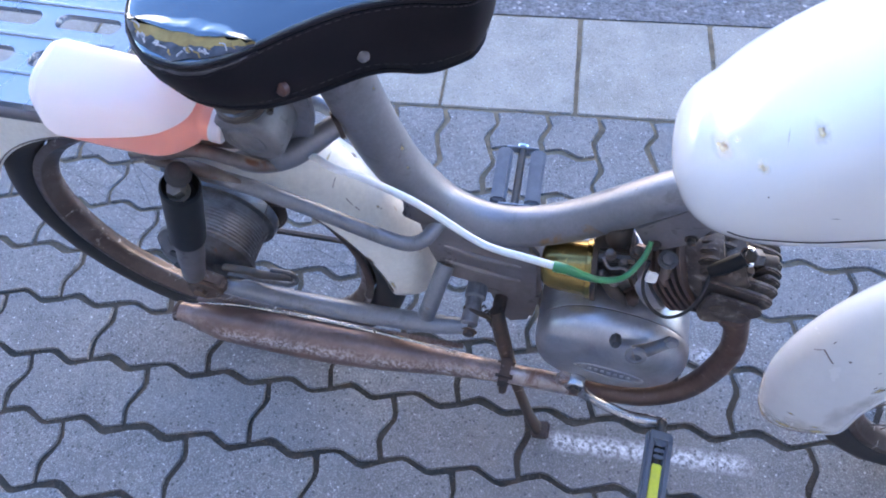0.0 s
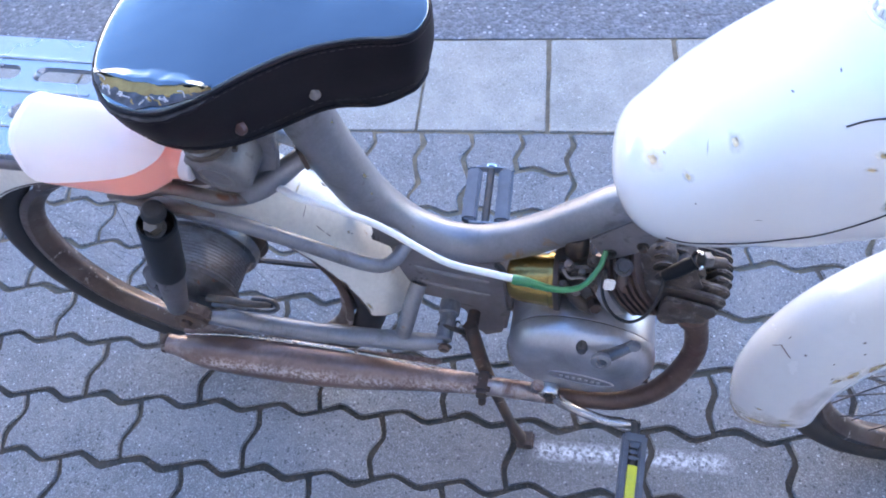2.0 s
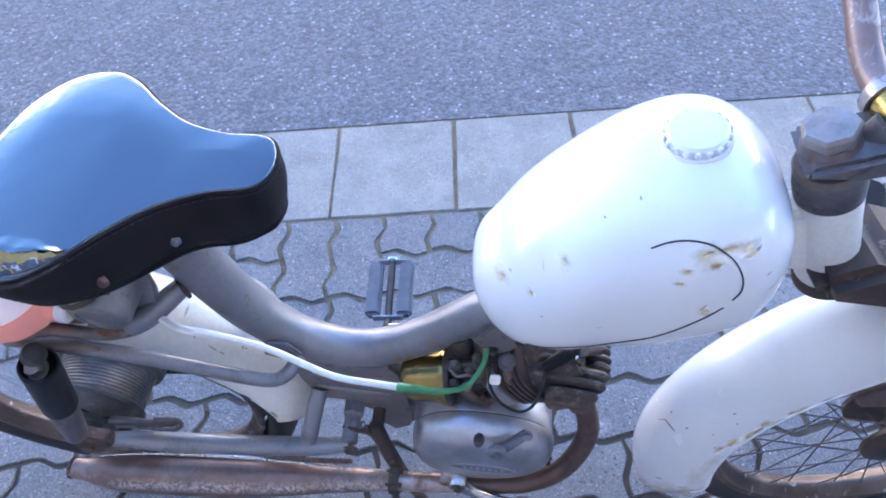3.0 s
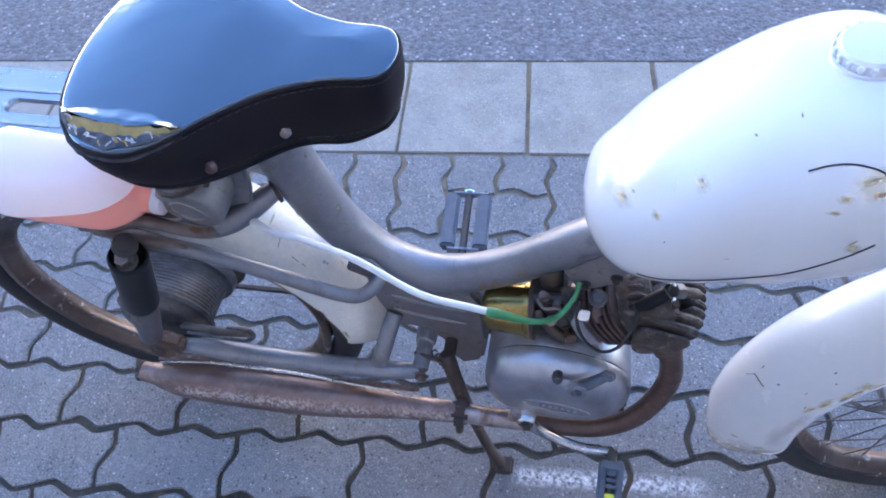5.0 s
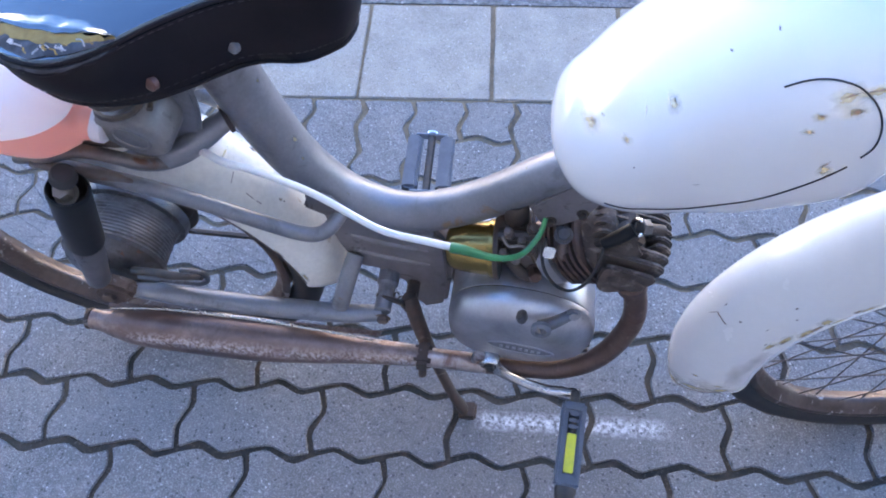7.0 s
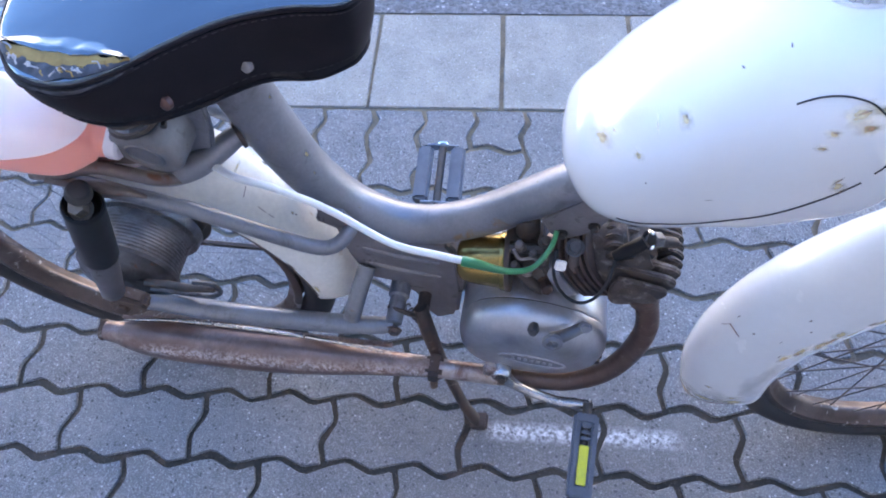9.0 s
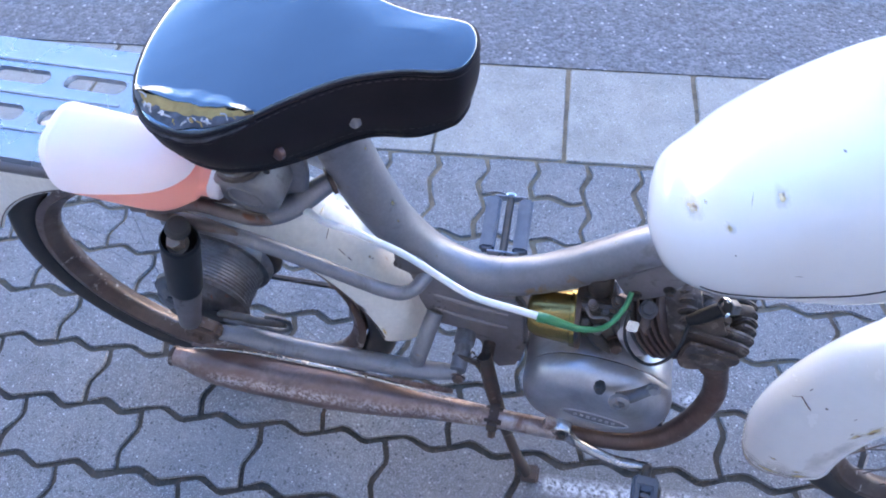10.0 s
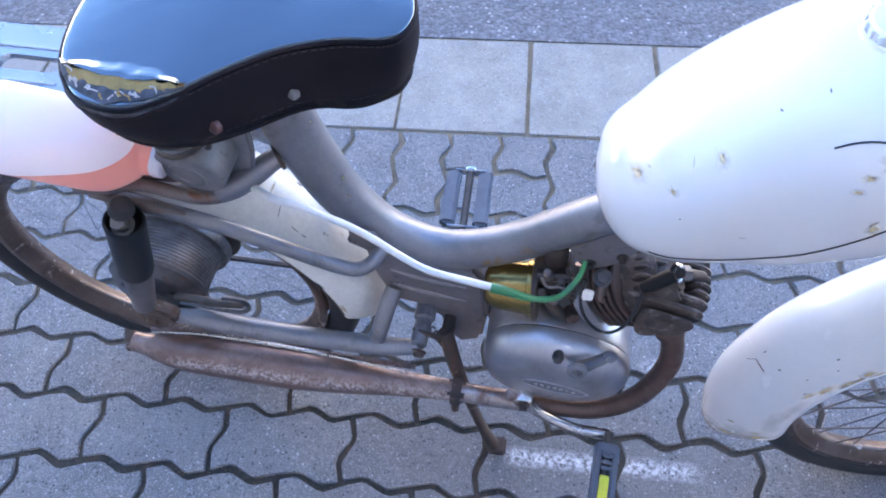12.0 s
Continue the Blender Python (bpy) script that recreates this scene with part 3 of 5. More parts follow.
# swing arm
for sgn in (-1, 1):
    part("swing_arm", tube([(-0.235, sgn * 0.083, 0.306), (-0.172, sgn * 0.083, 0.320), (-0.117, sgn * 0.082, 0.3145), (-0.034, sgn * 0.082, 0.3135), (0.048, sgn * 0.082, 0.318), (0.112, sgn * 0.082, 0.325), (0.162, sgn * 0.081, 0.338)],
                           [0.009, 0.0115, 0.0140, 0.0142, 0.0138, 0.0130, 0.0105], 16, 6, None, 0.9), M_silver, moped, "silver swing arm tube")
part("swing_pivot", lathe([(0.008, -0.083), (0.0108, -0.081), (0.0108, -0.045), (0.014, -0.042), (0.014, 0.042), (0.0108, 0.045), (0.0108, 0.088), (0.008, 0.09)], (0.160, 0, 0.343), (0, 1, 0), 20), M_silver, moped)
part("pivot_bolt", hexbolt((0.162, -0.088, 0.339), (0, -1, 0), 0.0075, 0.007), M_lug, moped)
part("stand_spring", tube([(0.172 + 0.0011 * k + 0.0045 * math.cos(k * 1.5), -0.052 - 0.0006 * k + 0.0045 * math.sin(k * 1.5), 0.338 - 0.0016 * k) for k in range(34)], 0.0014, 6, 2), M_grease, moped, "greasy stand spring")
part("stand_hook", tube([(0.150, -0.060, 0.345), (0.163, -0.066, 0.352), (0.178, -0.066, 0.344), (0.186, -0.060, 0.322), (0.200, -0.064, 0.310)], 0.0032, 8, 6), M_grease, moped)
part("cross_brace", tube([(0.102, -0.078, 0.335), (0.109, -0.062, 0.358), (0.114, -0.046, 0.374), (0.120, -0.026, 0.388)], 0.0115, 14), M_silver, moped)
part("hook_plate", prism([(0.076, 0.500), (0.086, 0.526), (0.112, 0.522), (0.124, 0.498), (0.100, 0.486)], -0.034, -0.027, 0.002), M_silver_dull, moped)

# shock absorbers
for sgn in (-1, 1):
    top, bot = Vector((-0.123, sgn * 0.106, 0.602)), Vector((-0.226, sgn * 0.099, 0.312))
    ax = (bot - top).normalized()
    shock = part("shock_absorber", lathe([(0.003, 0.013), (0.014, 0.013), (0.0168, 0.010), (0.0178, -0.001), (0.0184, -0.0026), (0.0196, -0.0024), (0.0206, 0.0), (0.0208, 0.004), (0.0204, 0.008), (0.0204, 0.115), (0.0194, 0.120), (0.016, 0.122)], top, ax, 28), M_shock, moped, "black-painted shock absorber cover")
    part("lower_sleeve", lathe([(0.015, 0.112), (0.0175, 0.118), (0.0165, 0.175), (0.0150, 0.205), (0.0145, 0.232), (0.010, 0.236)], top, ax, 24), M_silver_dull, shock, "grey lower sleeve of the shock absorber")
    part("top_bush", lathe([(0.005, -0.019), (0.0095, -0.018), (0.0112, -0.0155), (0.0088, -0.013), (0.0122, -0.0105), (0.0095, -0.008), (0.0130, -0.0055), (0.0120, -0.002), (0.010, 0.006)], top + Vector((-0.001, -sgn * 0.005, 0.009)), (ax + Vector((-0.12, -sgn * 0.10, 0))).normalized(), 24), M_rubber, shock)
    part("top_nut", hexbolt(top + Vector((-0.003, sgn * 0.002, -0.006)), -ax + Vector((-0.20, sgn * 0.30, 0)), 0.0090, 0.014), M_nut, shock)
    part("axle_lug", prism([(-0.242, 0.296), (-0.239, 0.330), (-0.228, 0.344), (-0.212, 0.352), (-0.196, 0.346), (-0.182, 0.338), (-0.178, 0.322), (-0.190, 0.306), (-0.204, 0.300), (-0.215, 0.290)], sgn * 0.076, sgn * 0.098, 0.005), M_lug, moped, "crusted rusty axle lug")
    part("axle_nut", hexbolt((-0.216, sgn * 0.096, 0.322), (0, sgn, 0.2), 0.009, 0.008), M_lug, moped)


# wheels
def wheel(centre, mover, label, spoke_r, hub_prof, hub_mat, spoke_mat):
    """Tyre, rim, hub and crossed spokes about an axle along y."""
    c = Vector(centre)
    mk = lambda bm: (bm.transform(mover), bm)[1]
    R = centre[2] - 0.001
    prof = []
    for k in range(20):
        a = 2 * math.pi * k / 20
        rr = R - 0.0255 + 0.0255 * math.cos(a) * (1.0 if math.cos(a) > 0 else 0.9)
        prof.append((rr, 0.0265 * math.sin(a)))
    root = part("wheel", mk(lathe([(r, h) for r, h in [(0.249, -0.015), (0.2515, -0.0185), (0.247, -0.0205), (0.240, -0.0195), (0.236, -0.013), (0.228, -0.006), (0.2265, 0.0), (0.228, 0.006), (0.236, 0.013),
                                                            (0.240, 0.0195), (0.247, 0.0205), (0.2515, 0.0185), (0.249, 0.015), (0.236, 0.005), (0.236, -0.005)]], c, (0, 1, 0), 96, None, True)), M_rim, moped, label)
    part("tyre", mk(lathe(prof, c, (0, 1, 0), 96, None, True)), M_rubber, root, "worn black rubber tyre")
    part("hub", mk(lathe(hub_prof, c, (0, 1, 0), 36)), hub_mat, root)
    for k in range(36):
        a = 2 * math.pi * k / 36
        s = 1 if k % 2 else -1
        skew = radians(38) * (1 if (k // 2) % 2 else -1)
        hr = 0.072 if hub_mat == M_hub else 0.055
        p0 = c + Vector((hr * math.cos(a + skew), s * 0.027, hr * math.sin(a + skew)))
        p1 = c + Vector((0.227 * math.cos(a), s * 0.003, 0.227 * math.sin(a)))
        part("spoke", mk(tube([p0, p1], spoke_r, 5, 1)), spoke_mat, root)
    return root


rear_wheel = wheel(REAR_AXLE, Matrix.Identity(4), "rear wheel with a rusty chrome rim", 0.0003,
                   [(0.012, -0.075), (0.016, -0.07), (0.022, -0.056), (0.055, -0.050), (0.062, -0.046), (0.066, -0.038), (0.072, -0.034), (0.073, -0.028), (0.0685, -0.024)] + [(0.0668 + 0.0013 * (k % 2), -0.022 + 0.0026 * k) for k in range(20)] + [(0.070, 0.034), (0.078, 0.036), (0.080, 0.042), (0.080, 0.052), (0.074, 0.056), (0.05, 0.066), (0.012, 0.075)], M_hub, M_spoke_pale)
# solid black discs stand in for the shade inside the hub's openings
for a in range(6):
    an = math.pi * a / 3 + 0.3
    part("hub_hole_disc", lathe([(0.010, -0.0545), (0.010, -0.050)], REAR_AXLE + Vector((0.038 * math.cos(an), 0, 0.038 * math.sin(an))), (0, 1, 0), 14), M_black, rear_wheel)
part("sprocket", lathe([(0.05, 0.064), (0.086, 0.066), (0.088, 0.068), (0.086, 0.070), (0.05, 0.072)], REAR_AXLE, (0, 1, 0), 40), M_grease, rear_wheel)
wheel(FRONT_AXLE, STEER, "front wheel with a rusty chrome rim", 0.0012,
                    [(0.010, -0.05), (0.016, -0.048), (0.05, -0.036), (0.058, -0.032), (0.058, -0.026), (0.030, -0.02), (0.022, 0.0), (0.030, 0.02), (0.058, 0.026), (0.058, 0.032), (0.016, 0.048), (0.010, 0.05)], M_grease, M_spoke)

# chain runs on the far side
for z0, z1 in ((0.356, 0.318), (0.225, 0.245)):
    part("chain_run", tube([(-0.227, 0.068, z0), (0.05, 0.068, (z0 + z1) / 2), (0.29, 0.068, z1)], 0.0055, 6, 2, None, 0.6), M_grease, moped, "greasy black drive chain")


def guard_surface(g, a, u, off=0.0):
    """A point of a rolled mudguard about an axle: angle a, crosswise share u; the ends are rounded."""
    axle, R, half, drop, a0, tip0, a1, tip1 = g
    e = 1.0
    for d, tip in ((a - a0, tip0), (a1 - a, tip1)):
        if d < tip:
            e = min(e, max(0.0, 1 - (1 - max(d, 0.0) / tip) ** 3) ** (1 / 3))
    e = max(e, 0.03)
    w = half * math.sin(u * math.pi / 2 * 0.97) * (0.35 + 0.65 * e) * (e ** 0.4)
    r = R - drop * abs(u * e ** 0.6) ** 2.1 + off
    return axle + Vector((r * math.cos(radians(a)), w * (1 + off / half), r * math.sin(radians(a))))


def mudguard(g, mover, thick=0.0014):
    rings = []
    for i in range(97):
        f = 0.5 - 0.5 * math.cos(math.pi * i / 96)
        a = g[4] + (g[6] - g[4]) * f
        rings.append([guard_surface(g, a, -1 + k / 8) for k in range(17)] + [guard_surface(g, a, 1 - k / 8, -thick) for k in range(17)])
    bm = loft(bmesh.new(), rings)
    bm.transform(mover)
    return bm


FG = (FRONT_AXLE, 0.355, 0.054, 0.092, 30, 8, 202.5, 17)
RG = (GUARD_AXLE, 0.338, 0.052, 0.050, 2.5, 6, 152, 8)
rear_guard = part("rear_mudguard", mudguard(RG, Matrix.Identity(4)), M_guard, moped, "cream-white rear mudguard with rust and scratches")
front_guard = part("front_mudguard", mudguard(FG, STEER), M_white, moped, "white front mudguard with rusty edges")


def guard_point(g, mover, a, u):
    return mover @ guard_surface(g, a, u, 0.0004)


def guard_patch(g, mover, parent, a, u, wa, wu, ang, seed, material, name="rust_spot"):
    """A ragged patch on a mudguard: angle a, crosswise u, half sizes in degrees and shares."""
    ca, sa = math.cos(ang), math.sin(ang)
    rings = []
    for f in (1.0, 0.6, 0.02):
        r = []
        for k in range(16):
            t = 2 * math.pi * k / 16
            rr = f * (1 + 0.5 * noise.noise(Vector((math.cos(t) * 1.9 + seed * 2.3, math.sin(t) * 1.9, f))))
            p, q = rr * math.cos(t), rr * math.sin(t)
            r.append(guard_point(g, mover, a + wa * (p * ca - q * sa), max(-0.995, min(0.995, u + wu * (p * sa + q * ca)))))
        rings.append(r)
    return part(name, faded(loft(bmesh.new(), rings, cap=False), 16, (0.0, 0.5, 1.0)), material, parent)


def guard_line(g, mover, parent, pts, r, material, name="scratch"):
    path = [guard_point(g, mover, p.x, p.y) for p in spline([(a, u, 0) for a, u in pts], 5)]
    return part(name, tube(path, r, 5, 1, None, 1.0, (0, 1, 0), False), material, parent)


# scratches, chips, a rolled rim and rust along the edges
guard_line(FG, STEER, front_guard, [(163.4, -0.23), (163.6, -0.32), (164.0, -0.42)], 0.0007, M_mark)
guard_line(FG, STEER, front_guard, [(165.4, -0.16), (164.4, -0.20), (163.4, -0.23)], 0.0004, M_mark)
for k, (a, u, wa, wu, an, mt) in enumerate(((160.6, -0.22, 0.7, 0.012, 0.3, M_chip), (160.9, -0.49, 0.45, 0.02, 0.6, M_chip), (149.9, -0.66, 0.6, 0.014, 0.3, M_chip), (152.3, -0.77, 0.5, 0.012, 0.2, M_chip), (159.0, -0.72, 0.7, 0.008, 0.3, M_chip), (164.0, -0.84, 0.8, 0.010, 0.3, M_chip),
                                            (164.5, -0.88, 2.6, 0.036, 0.2, M_smear), (160.0, -0.91, 4.2, 0.055, 0.1, M_smear), (154.5, -0.95, 4.6, 0.045, 0.0, M_smear), (161.0, -0.92, 1.4, 0.018, 0.1, M_core), (164.0, -0.89, 1.0, 0.014, 0.3, M_core), (152.0, -0.955, 2.6, 0.020, 0.0, M_core), (149.0, -0.93, 3.0, 0.050, 0.1, M_smear), (142.0, -0.95, 1.6, 0.016, 0.0, M_core), (156.5, -0.96, 1.8, 0.014, 0.0, M_core), (147, -0.975, 4.0, 0.018, 0.0, M_smear), (140, -0.965, 3.6, 0.026, 0.0, M_smear), (133, -0.97, 3.0, 0.016, 0.0, M_smear), (187.0, -0.55, 0.7, 0.06, 0.4, M_smear), (190.5, -0.80, 0.8, 0.05, 0.3, M_smear),
                                            (195, -0.55, 2.0, 0.3, 0.1, M_smear), (198, -0.2, 1.6, 0.35, 0.0, M_smear), (194, -0.85, 3.5, 0.10, 0.1, M_smear), (190, 0.55, 0.5, 0.05, 0.3, M_chip))):
    guard_patch(FG, STEER, front_guard, a, u, wa, wu, an, k + 2, mt)
for s_u in (-0.985, 0.985):
    guard_line(FG, STEER, front_guard, [(34 + 3 * k, s_u) for k in range(53)] + [(192 + 1.5 * k, s_u) for k in range(7)] + [(202.0, s_u), (202.4, s_u)], 0.0013, M_white, "rolled_rim")
for k, (a, u, wa, wu) in enumerate(((193, -0.70, 7.0, 0.22), (196, -0.30, 5.0, 0.34), (190, 0.10, 7.0, 0.30), (182, -0.88, 9.0, 0.10), (172, -0.92, 8.0, 0.07), (197, 0.3, 4.0, 0.3))):
    guard_patch(FG, STEER, front_guard, a, u, wa, wu, 0.2 * k, k + 60, M_grime, "grime_patch")
guard_line(FG, STEER, front_guard, [(198.6 - 2.2 * abs(-0.9 + 0.18 * k) ** 2, -0.9 + 0.18 * k) for k in range(11)], 0.0006, M_bracket, "rolled_rim")
for k, (a, u, wa, wu, an, mt) in enumerate(((43.5, 0.28, 1.0, 0.05, 0.5, M_chip), (48.5, -0.04, 0.4, 0.14, 0.2, M_smear), (34.5, -0.22, 0.6, 0.03, 0.6, M_smear), (33.6, -0.21, 0.3, 0.02, 0.7, M_chip), (12, -0.93, 3.0, 0.04, 0.0, M_smear), (24, -0.96, 2.5, 0.03, 0.0, M_chip))):
    guard_patch(RG, Matrix.Identity(4), rear_guard, a, u, wa, wu, an, k + 31, mt)
guard_line(RG, Matrix.Identity(4), rear_guard, [(45.6, -0.24), (45.4, -0.30), (45.0, -0.40)], 0.0004, M_mark)
guard_line(RG, Matrix.Identity(4), rear_guard, [(41.5, -0.42), (40.6, -0.43), (39.6, -0.44)], 0.0005, M_mark)
guard_line(RG, Matrix.Identity(4), rear_guard, [(38.8, -0.44), (37.6, -0.44)], 0.0005, M_mark)
for s_u in (-0.985, 0.985):
    guard_line(RG, Matrix.Identity(4), rear_guard, [(8.5 + 3 * k, s_u) for k in range(47)], 0.0010, M_bracket, "rolled_rim")

# fork and steering head
for sgn in (-1, 1):
    fpart("fork_leg", tube([(0.725, sgn * 0.062, 0.69), (0.772, sgn * 0.062, 0.59), (0.84, sgn * 0.060, 0.44), (0.895, sgn * 0.058, 0.30)], [0.019, 0.018, 0.016, 0.013], 16, 4), M_shock, moped, "dark fork leg")
fpart("fork_crown", prism([(0.640, 0.690), (0.650, 0.662), (0.72, 0.640), (0.785, 0.615), (0.795, 0.64), (0.75, 0.69), (0.70, 0.71)], -0.048, 0.048, 0.012), M_stand, moped, "dark rusty fork crown")
fpart("mudguard_bracket", prism([(0.735, 0.50), (0.77, 0.525), (0.80, 0.52), (0.79, 0.47), (0.75, 0.475)], -0.062, -0.05, 0.003), M_rustpipe, moped)
HEAD_AX = Vector((-0.32, 0, 0.947))
part("head_tube", lathe([(0.026, -0.058), (0.0285, -0.055), (0.0275, -0.04), (0.0265, 0.02), (0.0270, 0.056), (0.025, 0.060)], (0.6565, 0, 0.713), HEAD_AX, 32), M_guard, moped, "cream steering head tube, soiled")
part("head_gusset", prism([(0.585, 0.690), (0.590, 0.752), (0.640, 0.758), (0.660, 0.690), (0.640, 0.668)], -0.017, 0.017, 0.006), M_guard, moped, "cream bracket between tank and steering head")
part("lower_cup", lathe([(0.024, -0.076), (0.030, -0.072), (0.0305, -0.060), (0.0285, -0.055)], (0.6565, 0, 0.713), HEAD_AX, 32), M_stand, moped, "dark rusty lower bearing cup")
part("bearing_cup", lathe([(0.0255, 0.056), (0.0275, 0.058), (0.0285, 0.072), (0.0275, 0.084), (0.0255, 0.088)], (0.6565, 0, 0.713), HEAD_AX, 32), M_hub, moped, "dark grey upper bearing cup")
part("bearing_ring", lathe([(0.024, 0.088), (0.0275, 0.089), (0.0278, 0.095), (0.0262, 0.098)], (0.6565, 0, 0.713), HEAD_AX, 32), M_bracket, moped)
part("upper_clamp", prism([(0.596, 0.808), (0.600, 0.818), (0.655, 0.838), (0.70, 0.842), (0.71, 0.828), (0.64, 0.806)], -0.028, 0.028, 0.005), M_silver_dull, moped)
nut = part("head_nut", lathe([(0.0205, -0.026), (0.0222, -0.023), (0.0222, -0.006), (0.0200, -0.003), (0.0200, 0.001)], (0.6165, 0, 0.831), HEAD_AX, 28), M_bracket, moped)
part("cap_nut", lathe([(0.0205, 0.000), (0.0218, 0.002), (0.0218, 0.010), (0.0195, 0.0135), (0.008, 0.0145)], (0.6165, 0, 0.831), HEAD_AX, 7), M_rivet, nut, "worn grey metal cap nut", 20)
part("brake_cable", tube([(0.690, -0.020, 0.842), (0.700, -0.040, 0.800), (0.705, -0.048, 0.740), (0.712, -0.046, 0.680)], 0.0035, 8, 6), M_rubber, moped, "black control cable")
bar = part("handlebar", tube([(0.6690, -0.34, 0.965), (0.6760, -0.22, 0.945), (0.6760, -0.12, 0.895), (0.6740, -0.06, 0.850), (0.6680, 0.0, 0.842), (0.6620, 0.034, 0.842), (0.6575, 0.056, 0.843), (0.6540, 0.078, 0.852), (0.6520, 0.105, 0.868), (0.6480, 0.15, 0.892), (0.6320, 0.22, 0.925), (0.6040, 0.32, 0.945)],
                             0.0125, 16, 8), M_rustbar, moped, "rusty brown handlebar")
part("bar_clamp", tube([(0.6740, -0.036, 0.842), (0.6630, 0.030, 0.842)], 0.0180, 20, 2), M_brass, bar, "tarnished brass-coloured clamp")
part("clamp_ring", tube([(0.6635, 0.026, 0.842), (0.6618, 0.036, 0.842)], 0.0208, 20, 2), M_flange, bar)
part("stem", tube([(0.640, 0, 0.80), (0.656, 0, 0.842)], 0.014, 14, 2), M_silver_dull, bar)

# ---------------------------------------------------------------- tank
TANK_Y = -0.010
TANK = [(0.3360, 0.6730, 0.0035, 0.0065), (0.3390, 0.6719, 0.0198, 0.0299), (0.3470, 0.6699, 0.0356, 0.0481), (0.3620, 0.6664, 0.0544, 0.0644), (0.3850, 0.6760, 0.0740, 0.0805),
        (0.4200, 0.6937, 0.0923, 0.0897), (0.4600, 0.7160, 0.1050, 0.0910), (0.4950, 0.7310, 0.1040, 0.0960), (0.5250, 0.7404, 0.0987, 0.0954), (0.5500, 0.7422, 0.0897, 0.0925),
        (0.5720, 0.7403, 0.0763, 0.0851), (0.5900, 0.7378, 0.0583, 0.0695), (0.6010, 0.7348, 0.0387, 0.0481), (0.6070, 0.7333, 0.0196, 0.0260), (0.6090, 0.7331, 0.0035, 0.0055)]


def tank_ex(x):
    return 2.2 + 0.6 * min(max((x - 0.36) / 0.14, 0.0), 1.0)


def tank_ring(st, seg=40):
    x, zc, hh, hw = st
    ex = tank_ex(x)
    out = []
    for k in range(seg):
        a = 2 * math.pi * k / seg
        c, s = math.cos(a), math.sin(a)
        y = hw * math.copysign(abs(c) ** (2 / ex), c)
        z = hh * math.copysign(abs(s) ** (2 / ex), s)
        out.append(Vector((x, y + TANK_Y, zc + z)))
    return out


def tank_stations(n=10):
    sp = [spline([(s[0], s[i], 0) for s in TANK], n) for i in (1, 2, 3)]
    return [(a.x, a.y, max(b.y, 0.002), max(c.y, 0.002)) for a, b, c in zip(*sp)]


TANK_FINE = tank_stations()


def tank_side(x, z):
    """The y of the tank's near flank at (x, z)."""
    for a, b in zip(TANK_FINE, TANK_FINE[1:]):
        if a[0] <= x <= b[0]:
            f = (x - a[0]) / (b[0] - a[0])
            zc, hh, hw = (a[i] + (b[i] - a[i]) * f for i in (1, 2, 3))
            q = min(abs((z - zc) / hh), 0.999)
            return TANK_Y - hw * (1 - q ** tank_ex(x)) ** (1 / tank_ex(x))
    return 0.0


tank = part("fuel_tank", loft(bmesh.new(), [tank_ring(s, 112) for s in TANK_FINE]), M_tank, moped, "white teardrop fuel tank with rust spots and a thin black line", 60)
cap = lathe([(0.012, -0.014), (0.0262, -0.012), (0.0268, -0.002), (0.0262, 0.001), (0.0245, 0.0015), (0.0235, 0.0005), (0.0232, 0.0075), (0.0210, 0.0098), (0.010, 0.0108)], (0.514, TANK_Y, 0.8395), (-0.13, -0.03, 1), 36)
cap = part("filler_cap", cap, M_tank, tank, "white filler cap with a knurled rim")
for k in range(18):
    a = 2 * math.pi * k / 18
    mm = Matrix.Translation((0.514, TANK_Y, 0.8395)) @ Vector((-0.13, -0.03, 1)).to_track_quat("Z", "Y").to_matrix().to_4x4() @ Matrix.Rotation(a, 4, "Z") @ Matrix.Translation((0.0240, 0, 0.0045))
    part("knurl", box((0.0030, 0.0044, 0.0068), mm, 0.001, None, 1), M_tank, cap)


def flank_line(pts, r, name, material, n=10):
    path = [Vector((p.x, tank_side(p.x, p.z) - 0.0004, p.z)) for p in spline([(x, 0, z) for x, z in pts], n)]
    return part(name, tube(path, r, 6, 1, None, 1.0, (0, 0, 1), False), material, tank)


def stain(x, z, w, h, ang, seed, material, name="rust_spot"):
    """A ragged patch lying on the tank's flank."""
    proud = 0.0003 if material == M_smear else 0.0007
    ca, sa = math.cos(ang), math.sin(ang)
    bm = bmesh.new()
    rings = []
    for f in (1.0, 0.75, 0.5, 0.25, 0.02):
        r = []
        for k in range(18):
            t = 2 * math.pi * k / 18
            rr = f * (1 + 0.45 * noise.noise(Vector((math.cos(t) * 1.7 + seed * 3.1, math.sin(t) * 1.7, f))))
            u, v = w * rr * math.cos(t), h * rr * math.sin(t)
            px, pz = x + u * ca - v * sa, z + u * sa + v * ca
            here = Vector((px, tank_side(px, pz), pz))
            gx = (tank_side(px + 0.001, pz) - tank_side(px - 0.001, pz)) / 0.002
            gz = (tank_side(px, pz + 0.001) - tank_side(px, pz - 0.001)) / 0.002
            r.append(here + Vector((gx, -1.0, gz)).normalized() * (proud + 0.0002 * (1 - f)))
        rings.append(r)
    loft(bm, rings, cap=False)
    return part(name, faded(bm, 18, (0.0, 0.28, 0.55, 0.8, 1.0)), material, tank)


